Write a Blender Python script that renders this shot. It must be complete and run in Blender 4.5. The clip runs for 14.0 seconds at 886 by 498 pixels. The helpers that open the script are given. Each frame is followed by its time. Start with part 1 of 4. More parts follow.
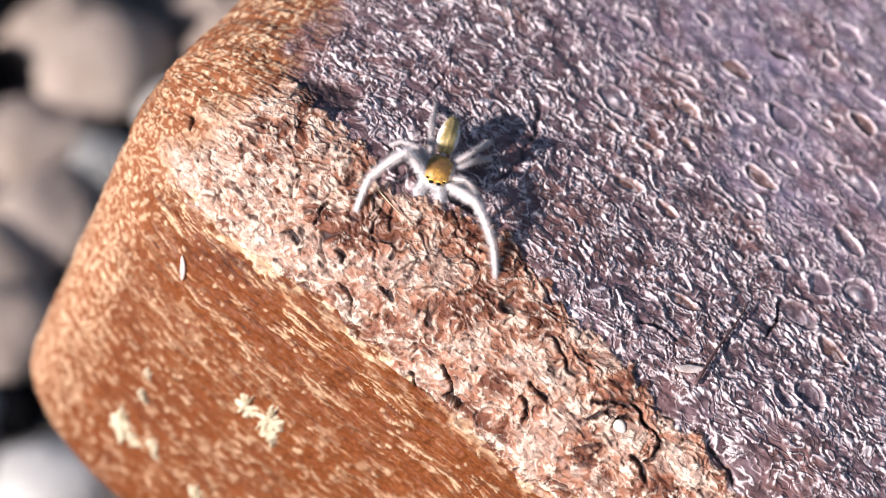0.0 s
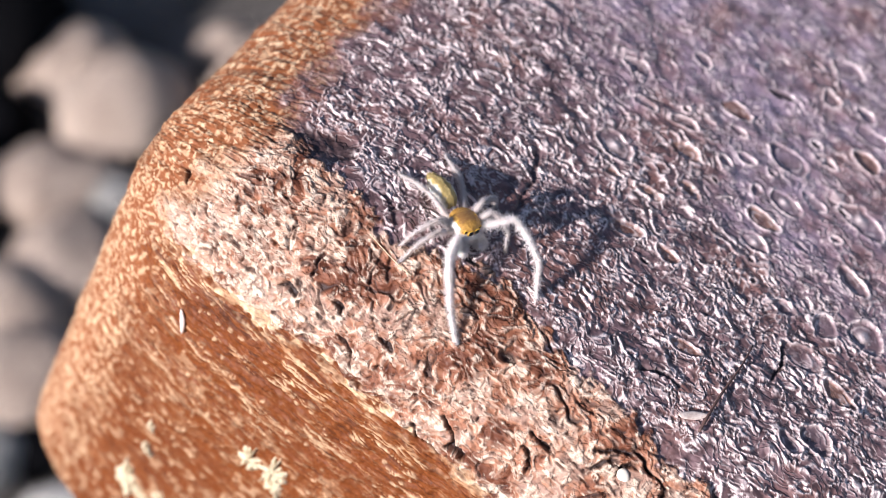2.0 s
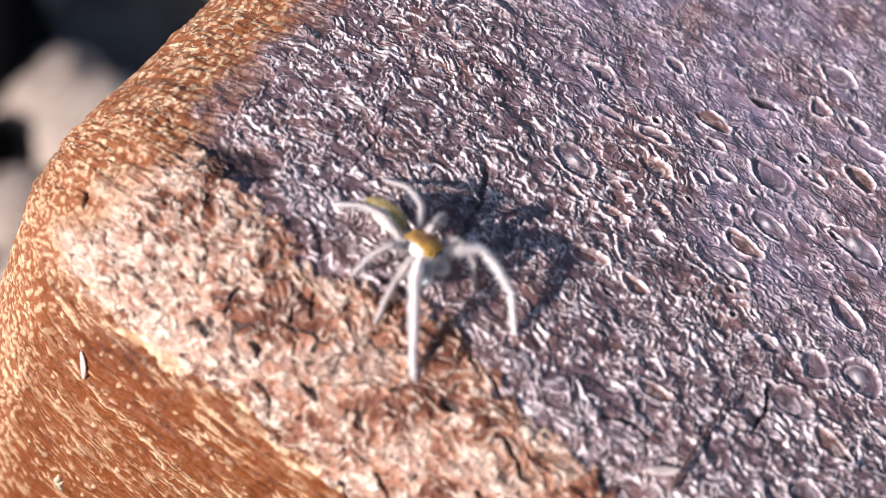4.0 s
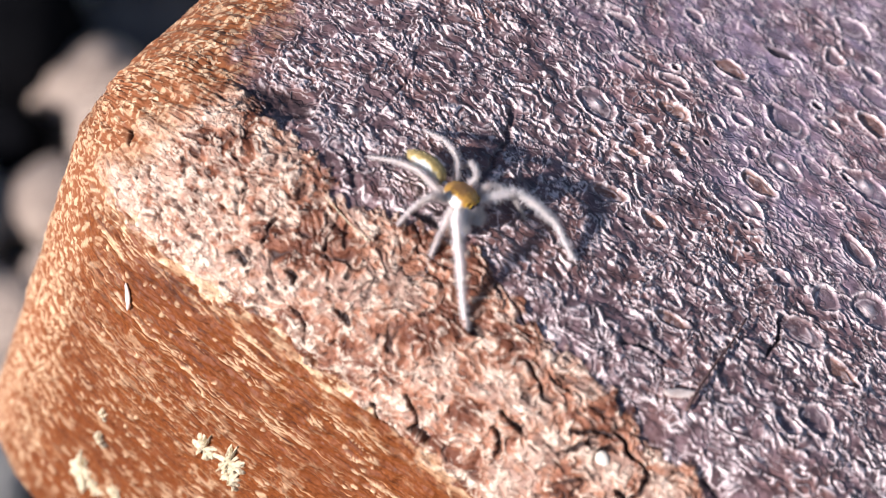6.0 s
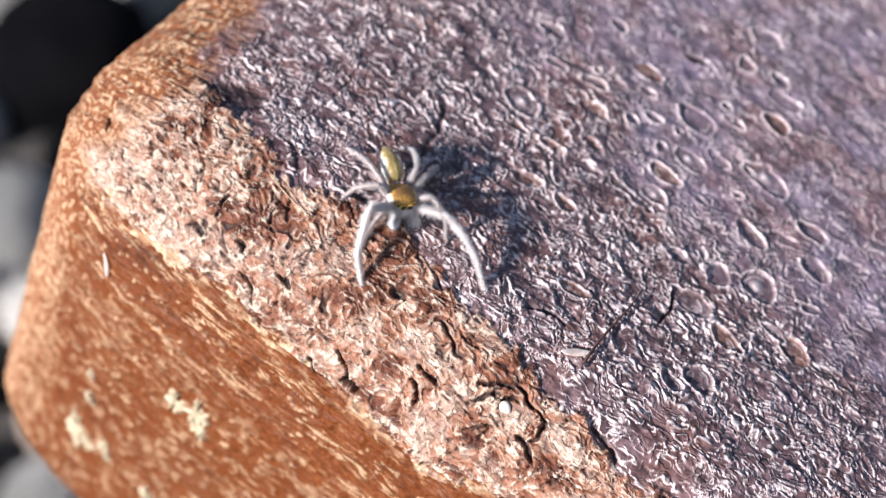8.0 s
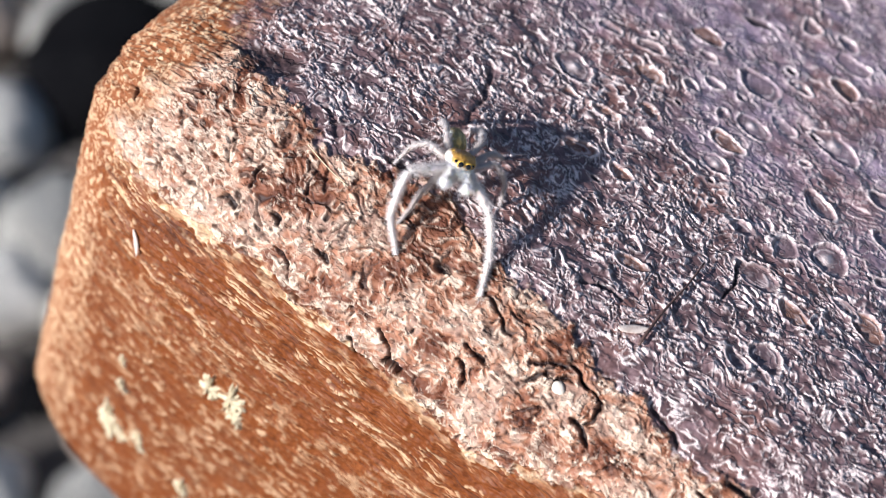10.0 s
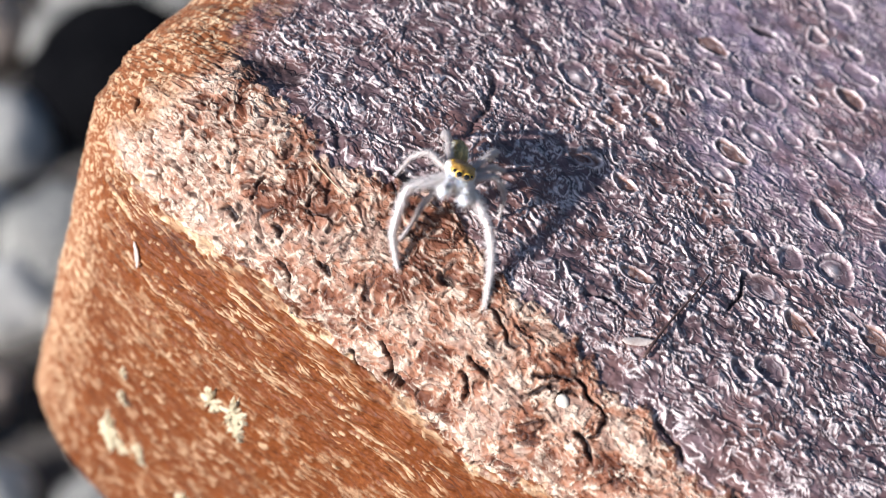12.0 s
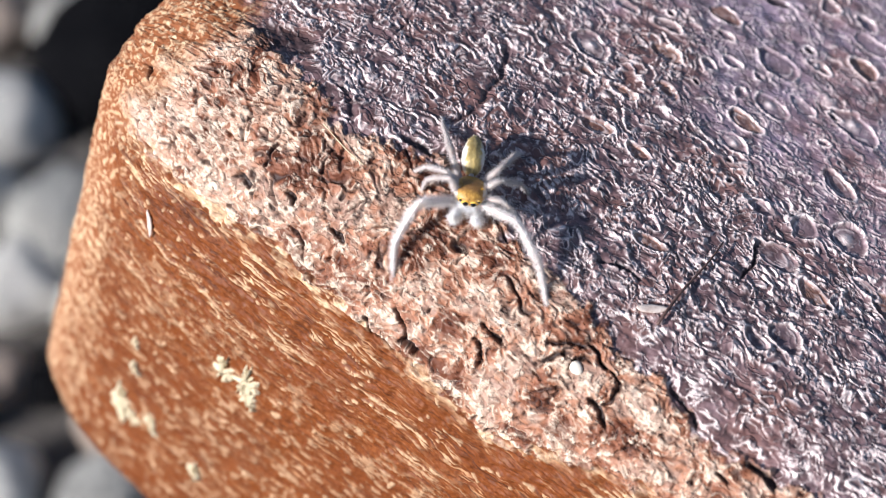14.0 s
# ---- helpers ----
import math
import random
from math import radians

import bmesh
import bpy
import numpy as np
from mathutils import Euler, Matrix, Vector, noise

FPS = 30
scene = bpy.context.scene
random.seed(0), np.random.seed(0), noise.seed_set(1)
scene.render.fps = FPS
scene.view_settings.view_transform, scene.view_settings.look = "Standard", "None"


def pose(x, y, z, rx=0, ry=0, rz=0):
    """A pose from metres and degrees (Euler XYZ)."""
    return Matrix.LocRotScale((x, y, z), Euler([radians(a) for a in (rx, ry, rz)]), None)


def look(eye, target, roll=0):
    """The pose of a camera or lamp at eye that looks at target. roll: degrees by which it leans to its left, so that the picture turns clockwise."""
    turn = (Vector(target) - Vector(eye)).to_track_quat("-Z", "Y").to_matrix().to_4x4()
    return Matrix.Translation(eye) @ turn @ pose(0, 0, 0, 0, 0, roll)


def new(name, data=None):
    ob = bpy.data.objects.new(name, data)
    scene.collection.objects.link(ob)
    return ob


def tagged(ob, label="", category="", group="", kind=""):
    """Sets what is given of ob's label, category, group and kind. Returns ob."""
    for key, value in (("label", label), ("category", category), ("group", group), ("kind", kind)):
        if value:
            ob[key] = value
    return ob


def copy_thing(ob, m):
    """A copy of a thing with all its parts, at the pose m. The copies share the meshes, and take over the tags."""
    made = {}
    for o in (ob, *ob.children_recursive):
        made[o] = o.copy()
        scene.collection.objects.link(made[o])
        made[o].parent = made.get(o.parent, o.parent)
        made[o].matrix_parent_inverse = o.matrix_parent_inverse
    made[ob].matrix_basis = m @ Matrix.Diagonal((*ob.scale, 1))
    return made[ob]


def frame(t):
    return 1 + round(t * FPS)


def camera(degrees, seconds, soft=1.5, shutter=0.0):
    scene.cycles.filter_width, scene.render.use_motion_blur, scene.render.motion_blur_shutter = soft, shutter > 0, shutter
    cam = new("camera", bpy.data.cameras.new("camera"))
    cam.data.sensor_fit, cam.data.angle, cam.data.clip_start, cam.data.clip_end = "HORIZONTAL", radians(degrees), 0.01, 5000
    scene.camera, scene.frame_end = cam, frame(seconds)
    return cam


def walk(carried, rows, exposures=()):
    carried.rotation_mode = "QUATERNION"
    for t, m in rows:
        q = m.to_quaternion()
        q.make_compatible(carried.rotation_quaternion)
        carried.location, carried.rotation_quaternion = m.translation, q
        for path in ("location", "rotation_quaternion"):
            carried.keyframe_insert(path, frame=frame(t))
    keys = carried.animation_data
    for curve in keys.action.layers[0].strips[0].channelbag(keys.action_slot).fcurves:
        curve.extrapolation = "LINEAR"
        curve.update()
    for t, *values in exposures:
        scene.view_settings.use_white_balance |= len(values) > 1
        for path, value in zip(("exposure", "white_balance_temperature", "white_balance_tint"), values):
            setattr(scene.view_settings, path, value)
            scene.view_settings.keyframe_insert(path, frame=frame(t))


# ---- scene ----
MM = 0.001

# ---- camera and its walk: seconds, eye in millimetres, turn to the left, pitch and roll in degrees ----
PATH = [
    (0, -9.50, -60.33, 521.01, -3.353, -46.708, 3.250),
    (0.5, -9.32, -61.22, 522.27, -2.666, -46.128, 2.598),
    (1, -7.79, -59.82, 520.55, -2.767, -45.826, 2.435),
    (1.5, -7.06, -59.24, 520.39, -2.547, -45.691, 1.925),
    (2, -7.98, -59.19, 521.16, -2.047, -45.595, 1.285),
    (2.5, -8.23, -59.77, 519.56, -2.099, -46.135, 1.120),
    (3, -8.65, -51.52, 512.35, -2.804, -46.482, 1.432),
    (3.2, -7.57, -49.31, 512.17, -3.002, -45.823, 1.505),
    (5.3, -3.78, -54.99, 514.24, -1.119, -44.441, 0.199),
    (5.5, -4.42, -55.55, 513.48, -1.310, -45.034, 0.387),
    (6, -4.56, -55.87, 513.42, -0.806, -44.838, 0.132),
    (6.5, -5.11, -55.26, 511.63, -0.017, -44.789, -0.304),
    (7, -3.13, -57.89, 513.98, 0.716, -44.512, -0.553),
    (7.5, 2.01, -63.24, 517.09, 1.040, -44.552, -0.526),
    (8, 3.85, -66.59, 519.79, 2.779, -43.884, -1.523),
    (8.5, 1.16, -66.94, 517.57, 5.159, -43.979, -3.176),
    (9, 2.32, -65.45, 517.13, 5.293, -43.493, -3.366),
    (9.2, 3.30, -64.67, 516.00, 5.076, -43.577, -3.290),
    (11.3, 4.02, -63.23, 513.52, 5.107, -43.187, -3.650),
    (11.5, 4.21, -63.07, 513.97, 4.914, -43.194, -3.514),
    (12, 3.59, -63.08, 513.78, 5.149, -43.190, -3.620),
    (12.5, 3.77, -62.97, 514.63, 5.122, -42.962, -3.554),
    (13, 2.88, -62.84, 513.97, 5.344, -43.145, -3.685),
    (13.5, 2.88, -63.44, 513.90, 5.494, -43.475, -3.795),
    (14, 3.11, -63.75, 513.08, 5.428, -43.698, -3.734),
]


def eye_pose(x, y, z, yaw, pitch, roll):
    eye = Vector((x, y, z)) * MM
    a, b = radians(yaw), radians(pitch)
    way = Vector((-math.sin(a) * math.cos(b), math.cos(a) * math.cos(b), math.sin(b)))
    return look(eye, eye + way, roll)


cam = camera(30, 14.0, soft=0.8)
cam.data.dof.use_dof = True
cam.data.dof.focus_distance = 0.0925
cam.data.dof.aperture_fstop = 40.0
walk(cam, [(t, eye_pose(*row)) for t, *row in PATH], exposures=[(0.0, 0.58, 5950.0, 19.0), (7.5, 0.56, 5950.0, 19.0), (8.5, 0.55, 5800.0, 13.0), (14.0, 0.55, 5800.0, 13.0)])

# ---- world and sun ----
SUN_WAY = Vector((-0.735, -0.529, 0.424)).normalized()  # towards the sun
SUN_UP = math.asin(SUN_WAY.z)
SUN_ROUND = math.atan2(SUN_WAY.x, SUN_WAY.y)
world = bpy.data.worlds.new("sky")
scene.world = world
world.use_nodes = True
wn = world.node_tree
sky = wn.nodes.new("ShaderNodeTexSky")
sky.sky_type = "NISHITA"
sky.sun_disc = False
sky.sun_elevation = SUN_UP
sky.sun_rotation = SUN_ROUND
wn.nodes["Background"].inputs["Strength"].default_value = 0.06
wn.links.new(sky.outputs[0], wn.nodes["Background"].inputs["Color"])
sun = new("sun", bpy.data.lights.new("sun", "SUN"))
sun.data.energy = 5.0
sun.data.angle = radians(0.5)
sun.data.color = (1.0, 0.93, 0.84)
sun.matrix_world = look(SUN_WAY * 3.0, (0, 0, 0))


# ---- materials ----
class Nodes:
    """A small writer for node materials."""

    def __init__(self, name):
        self.mat = bpy.data.materials.new(name)
        self.mat.use_nodes = True
        self.tree = self.mat.node_tree
        self.bsdf = self.tree.nodes["Principled BSDF"]
        self.coord = self.tree.nodes.new("ShaderNodeTexCoord")

    def put(self, socket, value):
        if isinstance(value, bpy.types.NodeSocket):
            self.tree.links.new(value, socket)
        elif isinstance(value, tuple) and len(value) == 3 and len(socket.default_value) == 4:
            socket.default_value = (*value, 1.0)
        else:
            socket.default_value = value

    def set(self, **values):
        for key, value in values.items():
            self.put(self.bsdf.inputs[key.replace("_", " ")], value)
        return self

    def scaled(self, x, y, z):
        node = self.tree.nodes.new("ShaderNodeMapping")
        node.inputs["Scale"].default_value = (x, y, z)
        self.tree.links.new(self.coord.outputs["Object"], node.inputs["Vector"])
        return node.outputs[0]

    def noise(self, scale, detail=4.0, rough=0.55, vector=None, distortion=0.0):
        node = self.tree.nodes.new("ShaderNodeTexNoise")
        node.inputs["Scale"].default_value = scale
        node.inputs["Detail"].default_value = detail
        node.inputs["Roughness"].default_value = rough
        node.inputs["Distortion"].default_value = distortion
        self.tree.links.new(vector or self.coord.outputs["Object"], node.inputs["Vector"])
        return node.outputs["Fac"]

    def ramp(self, fac, *stops):
        node = self.tree.nodes.new("ShaderNodeValToRGB")
        while len(node.color_ramp.elements) < len(stops):
            node.color_ramp.elements.new(0.5)
        for element, (at, colour) in zip(node.color_ramp.elements, stops):
            element.position = at
            element.color = (*colour, 1.0) if isinstance(colour, tuple) else (colour, colour, colour, 1.0)
        self.tree.links.new(fac, node.inputs["Fac"])
        return node.outputs["Color"]

    def mix(self, fac, a, b, how="MIX"):
        node = self.tree.nodes.new("ShaderNodeMix")
        node.data_type = "RGBA"
        node.blend_type = how
        self.put(node.inputs["Factor"], fac)
        self.put(node.inputs["A"] if node.inputs["A"].type == "RGBA" else node.inputs[6], a)
        self.put(node.inputs["B"] if node.inputs["B"].type == "RGBA" else node.inputs[7], b)
        return node.outputs[2]

    def maths(self, how, a, b=0.0):
        node = self.tree.nodes.new("ShaderNodeMath")
        node.operation = how
        self.put(node.inputs[0], a)
        self.put(node.inputs[1], b)
        return node.outputs[0]

    def layer(self, name):
        node = self.tree.nodes.new("ShaderNodeAttribute")
        node.attribute_name = name
        return node.outputs["Fac"]

    def bump(self, height, strength, distance):
        node = self.tree.nodes.new("ShaderNodeBump")
        node.inputs["Strength"].default_value = strength
        node.inputs["Distance"].default_value = distance
        self.tree.links.new(height, node.inputs["Height"])
        self.tree.links.new(node.outputs[0], self.bsdf.inputs["Normal"])
        return self

    def skin(self, along, across, warp=0.0, warp_scale=0.8):
        """Places on the beam's skin in millimetres, stretched, and warped by noise."""
        node = self.tree.nodes.new("ShaderNodeAttribute")
        node.attribute_name = "skin"
        place = node.outputs["Vector"]
        if warp:
            cloud = self.tree.nodes.new("ShaderNodeTexNoise")
            cloud.inputs["Scale"].default_value = warp_scale
            cloud.inputs["Detail"].default_value = 2.0
            self.tree.links.new(place, cloud.inputs["Vector"])
            moved = self.tree.nodes.new("ShaderNodeVectorMath")
            moved.operation = "MULTIPLY_ADD"
            self.tree.links.new(cloud.outputs["Color"], moved.inputs[0])
            moved.inputs[1].default_value = (warp, warp, 0.0)
            self.tree.links.new(place, moved.inputs[2])
            place = moved.outputs[0]
        scale = self.tree.nodes.new("ShaderNodeMapping")
        scale.inputs["Scale"].default_value = (along, across, 1.0)
        self.tree.links.new(place, scale.inputs["Vector"])
        return scale.outputs[0]

    def stairs(self, fac, levels, wide):
        """Steps up at each level."""
        stops = [(0.0, 0.0)]
        for n, at in enumerate(levels):
            stops += [(at - wide, n / len(levels)), (at + wide, (n + 1) / len(levels))]
        return self.ramp(fac, *stops)

    def lips(self, fac, levels, wide, shift=0.0):
        """Thin lines at each level."""
        stops = []
        for at in levels:
            stops += [(at + shift - wide, 0.0), (at + shift, 1.0), (at + shift + wide, 0.0)]
        return self.ramp(fac, *stops)

    def times(self, *factors):
        out = factors[0]
        for f in factors[1:]:
            out = self.maths("MULTIPLY", out, f)
        return out

    def sum(self, *terms):
        out = terms[0]
        for f in terms[1:]:
            out = self.maths("ADD", out, f)
        return out

    def rest(self, value):
        return self.maths("SUBTRACT", 1.0, value)


def wood_material():
    m = Nodes("weathered_wood")
    grain = m.noise(1100, 5, 0.6)
    fine = m.noise(4200, 4, 0.6)
    wide = m.noise(170, 3, 0.5)
    middle = m.noise(420, 4, 0.6)
    crusty, flank, ends, worn_sheen, pore, tan = m.layer("crust"), m.layer("flank"), m.layer("ends"), m.layer("worn_sheen"), m.layer("pore"), m.layer("tan")
    on_top = m.times(m.rest(crusty), m.rest(flank))
    on_crust = m.times(crusty, m.rest(flank))
    # top: purple-brown scales with bleached edges, the sunlight on them painted in
    levels = (0.36, 0.50, 0.64)
    scale = m.noise(1.0, 2.0, 0.42, m.skin(0.62, 0.95, 0.9, 1.0), 0.15)
    torn = m.ramp(m.noise(1.0, 3, 0.6, m.skin(1.6, 1.3)), (0.48, 0.0), (0.56, 1.0))
    rough_top = m.rest(m.maths("MULTIPLY", worn_sheen, 0.2))
    chewed = m.ramp(m.noise(1.0, 3, 0.6, m.skin(2.2, 3.0)), (0.32, 0.35), (0.48, 1.0))
    lit_edges = m.maths("MAXIMUM", m.times(m.layer("rim"), chewed), m.times(m.lips(scale, levels, 0.022, 0.016), torn, rough_top, 0.45))
    top = m.ramp(grain, (0.30, (0.080, 0.047, 0.047)), (0.52, (0.178, 0.109, 0.111)), (0.75, (0.31, 0.21, 0.22)))
    # bluish sky sheen on the smooth far part, painted as lavender base colour
    top = m.mix(m.times(worn_sheen, m.ramp(middle, (0.4, 0.25), (0.65, 0.8))), top, (0.40, 0.31, 0.40))
    top = m.mix(m.ramp(wide, (0.50, 0.0), (0.66, 0.55)), top, (0.23, 0.105, 0.075))
    top = m.mix(m.times(m.ramp(m.noise(1.0, 4, 0.6, m.skin(0.9, 1.3)), (0.52, 0.0), (0.60, 0.7)), rough_top), top, (0.060, 0.038, 0.040))
    top = m.mix(m.maths("MULTIPLY", pore, 0.45), top, m.ramp(grain, (0.38, (0.14, 0.088, 0.090)), (0.62, (0.30, 0.21, 0.225))))
    top = m.mix(m.maths("MULTIPLY", tan, 0.75), top, m.ramp(grain, (0.38, (0.15, 0.062, 0.040)), (0.62, (0.38, 0.19, 0.115))))
    # sunlit and worn edges, both put into the colour
    top = m.mix(lit_edges, top, (0.93, 0.79, 0.75))
    # crust: red-brown flakes and cream shreds
    shred = m.noise(1.0, 2.4, 0.5, m.skin(0.95, 1.7, 1.2, 0.7), 0.35)
    scraps = m.ramp(m.noise(1.0, 4, 0.62, m.skin(1.1, 2.2, 0.9, 0.8), 0.2), (0.46, 0.0), (0.54, 1.0))
    cream = m.times(m.layer("pale"), m.sum(0.30, m.times(scraps, 0.70)))
    stain = m.ramp(m.noise(1.0, 3, 0.6, m.skin(1.5, 2.8, 0.8, 0.9), 0.2), (0.38, 1.0), (0.46, 0.0))
    crust = m.ramp(m.sum(m.layer("tint"), m.times(m.maths("SUBTRACT", grain, 0.5), 0.5)), (0.28, (0.13, 0.042, 0.020)), (0.45, (0.26, 0.100, 0.052)), (0.58, (0.38, 0.180, 0.104)), (0.72, (0.34, 0.205, 0.148)))
    crust = m.mix(m.times(stain, 0.35), crust, (0.085, 0.036, 0.024))
    crust = m.mix(m.maths("MULTIPLY", cream, 0.9), crust, m.ramp(fine, (0.35, (0.58, 0.43, 0.32)), (0.6, (0.88, 0.74, 0.58))))
    # side: long fibres, their glints painted as pale lines, pale dots round the end
    side = m.ramp(fine, (0.3, (0.110, 0.028, 0.006)), (0.55, (0.188, 0.053, 0.012)), (0.8, (0.275, 0.092, 0.026)))
    side = m.mix(m.ramp(wide, (0.42, 0.0), (0.62, 0.6)), side, (0.150, 0.040, 0.010))
    side = m.mix(m.maths("MULTIPLY", ends, 0.5), side, (0.32, 0.125, 0.055))
    flecks = m.ramp(m.noise(1.0, 3, 0.55, m.skin(2.1, 2.1, 0.8, 1.2)), (0.54, 0.0), (0.60, 1.0))
    flecks = m.times(flecks, m.ramp(m.noise(1.0, 2, 0.5, m.skin(0.35, 0.35)), (0.35, 0.35), (0.6, 1.0)))
    glint_threads = m.times(m.ramp(m.noise(1.0, 4, 0.62, m.skin(0.34, 5.0, 0.5)), (0.55, 0.0), (0.62, 1.0)), m.ramp(m.noise(1.0, 2, 0.5, m.skin(0.3, 0.7)), (0.48, 0.0), (0.62, 0.8)), m.rest(ends))
    dark_threads = m.times(m.ramp(m.noise(1.0, 4, 0.62, m.skin(0.30, 4.2, 0.5)), (0.38, 1.0), (0.45, 0.0)), m.rest(ends), 0.55)
    side = m.mix(dark_threads, side, (0.062, 0.019, 0.008))
    side = m.mix(m.times(m.layer("pale"), m.ramp(fine, (0.25, 0.45), (0.6, 1.0))), side, (0.86, 0.63, 0.38))
    side = m.mix(m.maths("MULTIPLY", glint_threads, 0.6), side, (0.76, 0.46, 0.24))
    side = m.mix(m.times(flecks, ends, 0.8), side, (0.80, 0.58, 0.36))
    colour = m.mix(crusty, top, crust)
    colour = m.mix(flank, colour, side)
    # shade inside cracks, seams and holes, painted near-black
    colour = m.mix(m.layer("deep_shade"), colour, (0.022, 0.015, 0.015))
    gloss = m.mix(crusty, m.ramp(grain, (0.3, 0.24), (0.7, 0.44)), m.ramp(grain, (0.3, 0.45), (0.7, 0.68)))
    m.set(Base_Color=colour, Roughness=gloss, Specular_IOR_Level=m.sum(0.5, m.times(flank, -0.32), m.times(on_crust, -0.2)))
    high_top = m.sum(m.times(m.stairs(scale, levels, 0.022), 0.16), m.times(lit_edges, 0.04))
    high_crust = m.sum(m.times(m.stairs(shred, levels, 0.03), 0.07), m.times(cream, 0.05), m.times(stain, -0.05))
    height = m.sum(m.times(high_top, on_top, rough_top, m.rest(m.times(pore, 0.6))), m.times(high_crust, on_crust), m.times(flecks, ends, flank, 0.04), m.times(glint_threads, flank, 0.03), m.times(dark_threads, flank, -0.05), m.times(m.noise(3200, 3, 0.55), 0.02))
    return m.bump(height, 1.0, 0.001).mat


# ---- the beam: a thick plank with a rounded end, in its own axes u (along), v (towards its side) and w (up) ----
AXES = Matrix(((0.81205, -0.49052, -0.31616), (-0.51962, -0.85435, -0.00915), (0.26561, -0.17166, 0.94868)))
HEIGHT = 450.0
END, LEAN_V, LEAN_W, END_R = -4.251, 0.0240, 0.1039, 23.350
EDGE_R, CORE_V, MID_W, HALF_W = 9.569, -4.517, -24.050, 15.962
END_POW, EDGE_POW = 3.0, 2.147
EDGE_LEN = EDGE_R * math.pi / 2
BACK = -104.0
AXES_T = np.array(AXES)


def rounding(angle, power):
    """A quarter of a superellipse: its two coordinates, from 0, 1 to 1, 0."""
    a, b = np.sin(angle), np.cos(angle)
    size = (np.abs(a) ** power + np.abs(b) ** power) ** (1 / power)
    return a / size, np.maximum(b, 0) / size


def end_arc():
    """Angles round the end and the way along the surface that each one lies from where the rounding starts."""
    angle = np.linspace(0, math.pi / 2, 2000)
    a, c = rounding(angle, END_POW)
    way = np.r_[0, np.cumsum(np.hypot(np.diff(a) * END_R, np.diff(c) * EDGE_R))]
    return angle, way


ARC_ANGLE, ARC_WAY = end_arc()
END_LEN = float(ARC_WAY[-1])


def beam_surface(x, s):
    """Places in millimetres, in the beam's axes, of surface points: x runs along from where the end's rounding starts (negative:
    round the end), s across from where the edge's rounding starts (negative: on the top, beyond EDGE_LEN: on the side)."""
    x, s = np.broadcast_arrays(np.asarray(x, float), np.asarray(s, float))
    angle = np.interp(-x, ARC_WAY, ARC_ANGLE)
    a, level = rounding(angle, END_POW)
    a = np.where(x > 0, 0, a)
    level = np.where(x > 0, 1, level)
    turn = np.clip(s / EDGE_R, 0, math.pi / 2)
    b, c = rounding(turn, EDGE_POW)
    down = np.maximum(s - EDGE_LEN, 0)
    low = np.clip((down - 2 * HALF_W) / EDGE_R, 0, math.pi / 2)
    lc, lb = rounding(low, EDGE_POW)
    under = np.maximum(down - 2 * HALF_W - EDGE_LEN, 0)
    v = np.where(down > 2 * HALF_W, CORE_V + EDGE_R * level * lb - under, CORE_V + np.minimum(s, 0) + EDGE_R * level * b)
    w = np.where(down > 2 * HALF_W, MID_W - HALF_W - EDGE_R * level * lc, MID_W + HALF_W + EDGE_R * level * c - np.minimum(down, 2 * HALF_W))
    u = END + LEAN_V * v + LEAN_W * w + np.maximum(x, 0) - END_R * a
    return np.stack([u, v, w], -1)


def beam_place(x, s):
    """The same in the world, in metres."""
    return (beam_surface(x, s) @ AXES_T + (0, 0, HEIGHT)) * MM


def beam_frame(x, s):
    """The place on the beam and the directions along, across (towards the side) and out of its surface."""
    p = Vector(beam_place(x, s))
    along = (Vector(beam_place(x + 0.2, s)) - Vector(beam_place(x - 0.2, s))).normalized()
    across = (Vector(beam_place(x, s + 0.2)) - Vector(beam_place(x, s - 0.2))).normalized()
    out = across.cross(along).normalized()
    return p, along, along.cross(out).normalized() * -1 if along.cross(out).dot(across) < 0 else along.cross(out).normalized(), out


# ---- noise on arrays ----
def dice(ix, iy, seed):
    n = (ix.astype(np.int64) * 374761393 + iy.astype(np.int64) * 668265263 + seed * 1442695041) & 0xFFFFFFFF
    n = ((n ^ (n >> 13)) * 1274126177) & 0xFFFFFFFF
    return ((n ^ (n >> 16)) & 0xFFFFFF) / float(0xFFFFFF)


def grainy(x, y, seed):
    ix, iy = np.floor(x), np.floor(y)
    fx, fy = x - ix, y - iy
    fx, fy = fx * fx * fx * (fx * (6 * fx - 15) + 10), fy * fy * fy * (fy * (6 * fy - 15) + 10)
    a, b, c, d = dice(ix, iy, seed), dice(ix + 1, iy, seed), dice(ix, iy + 1, seed), dice(ix + 1, iy + 1, seed)
    return (a + (b - a) * fx) * (1 - fy) + (c + (d - c) * fx) * fy - 0.5


def cloudy(x, y, seed, octaves=4, fall=0.5):
    total, size = 0, 1.0
    for n in range(octaves):
        total = total + size * grainy(x * 2**n + 17.3 * n, y * 2**n - 9.1 * n, seed + n)
        size *= fall
    return total


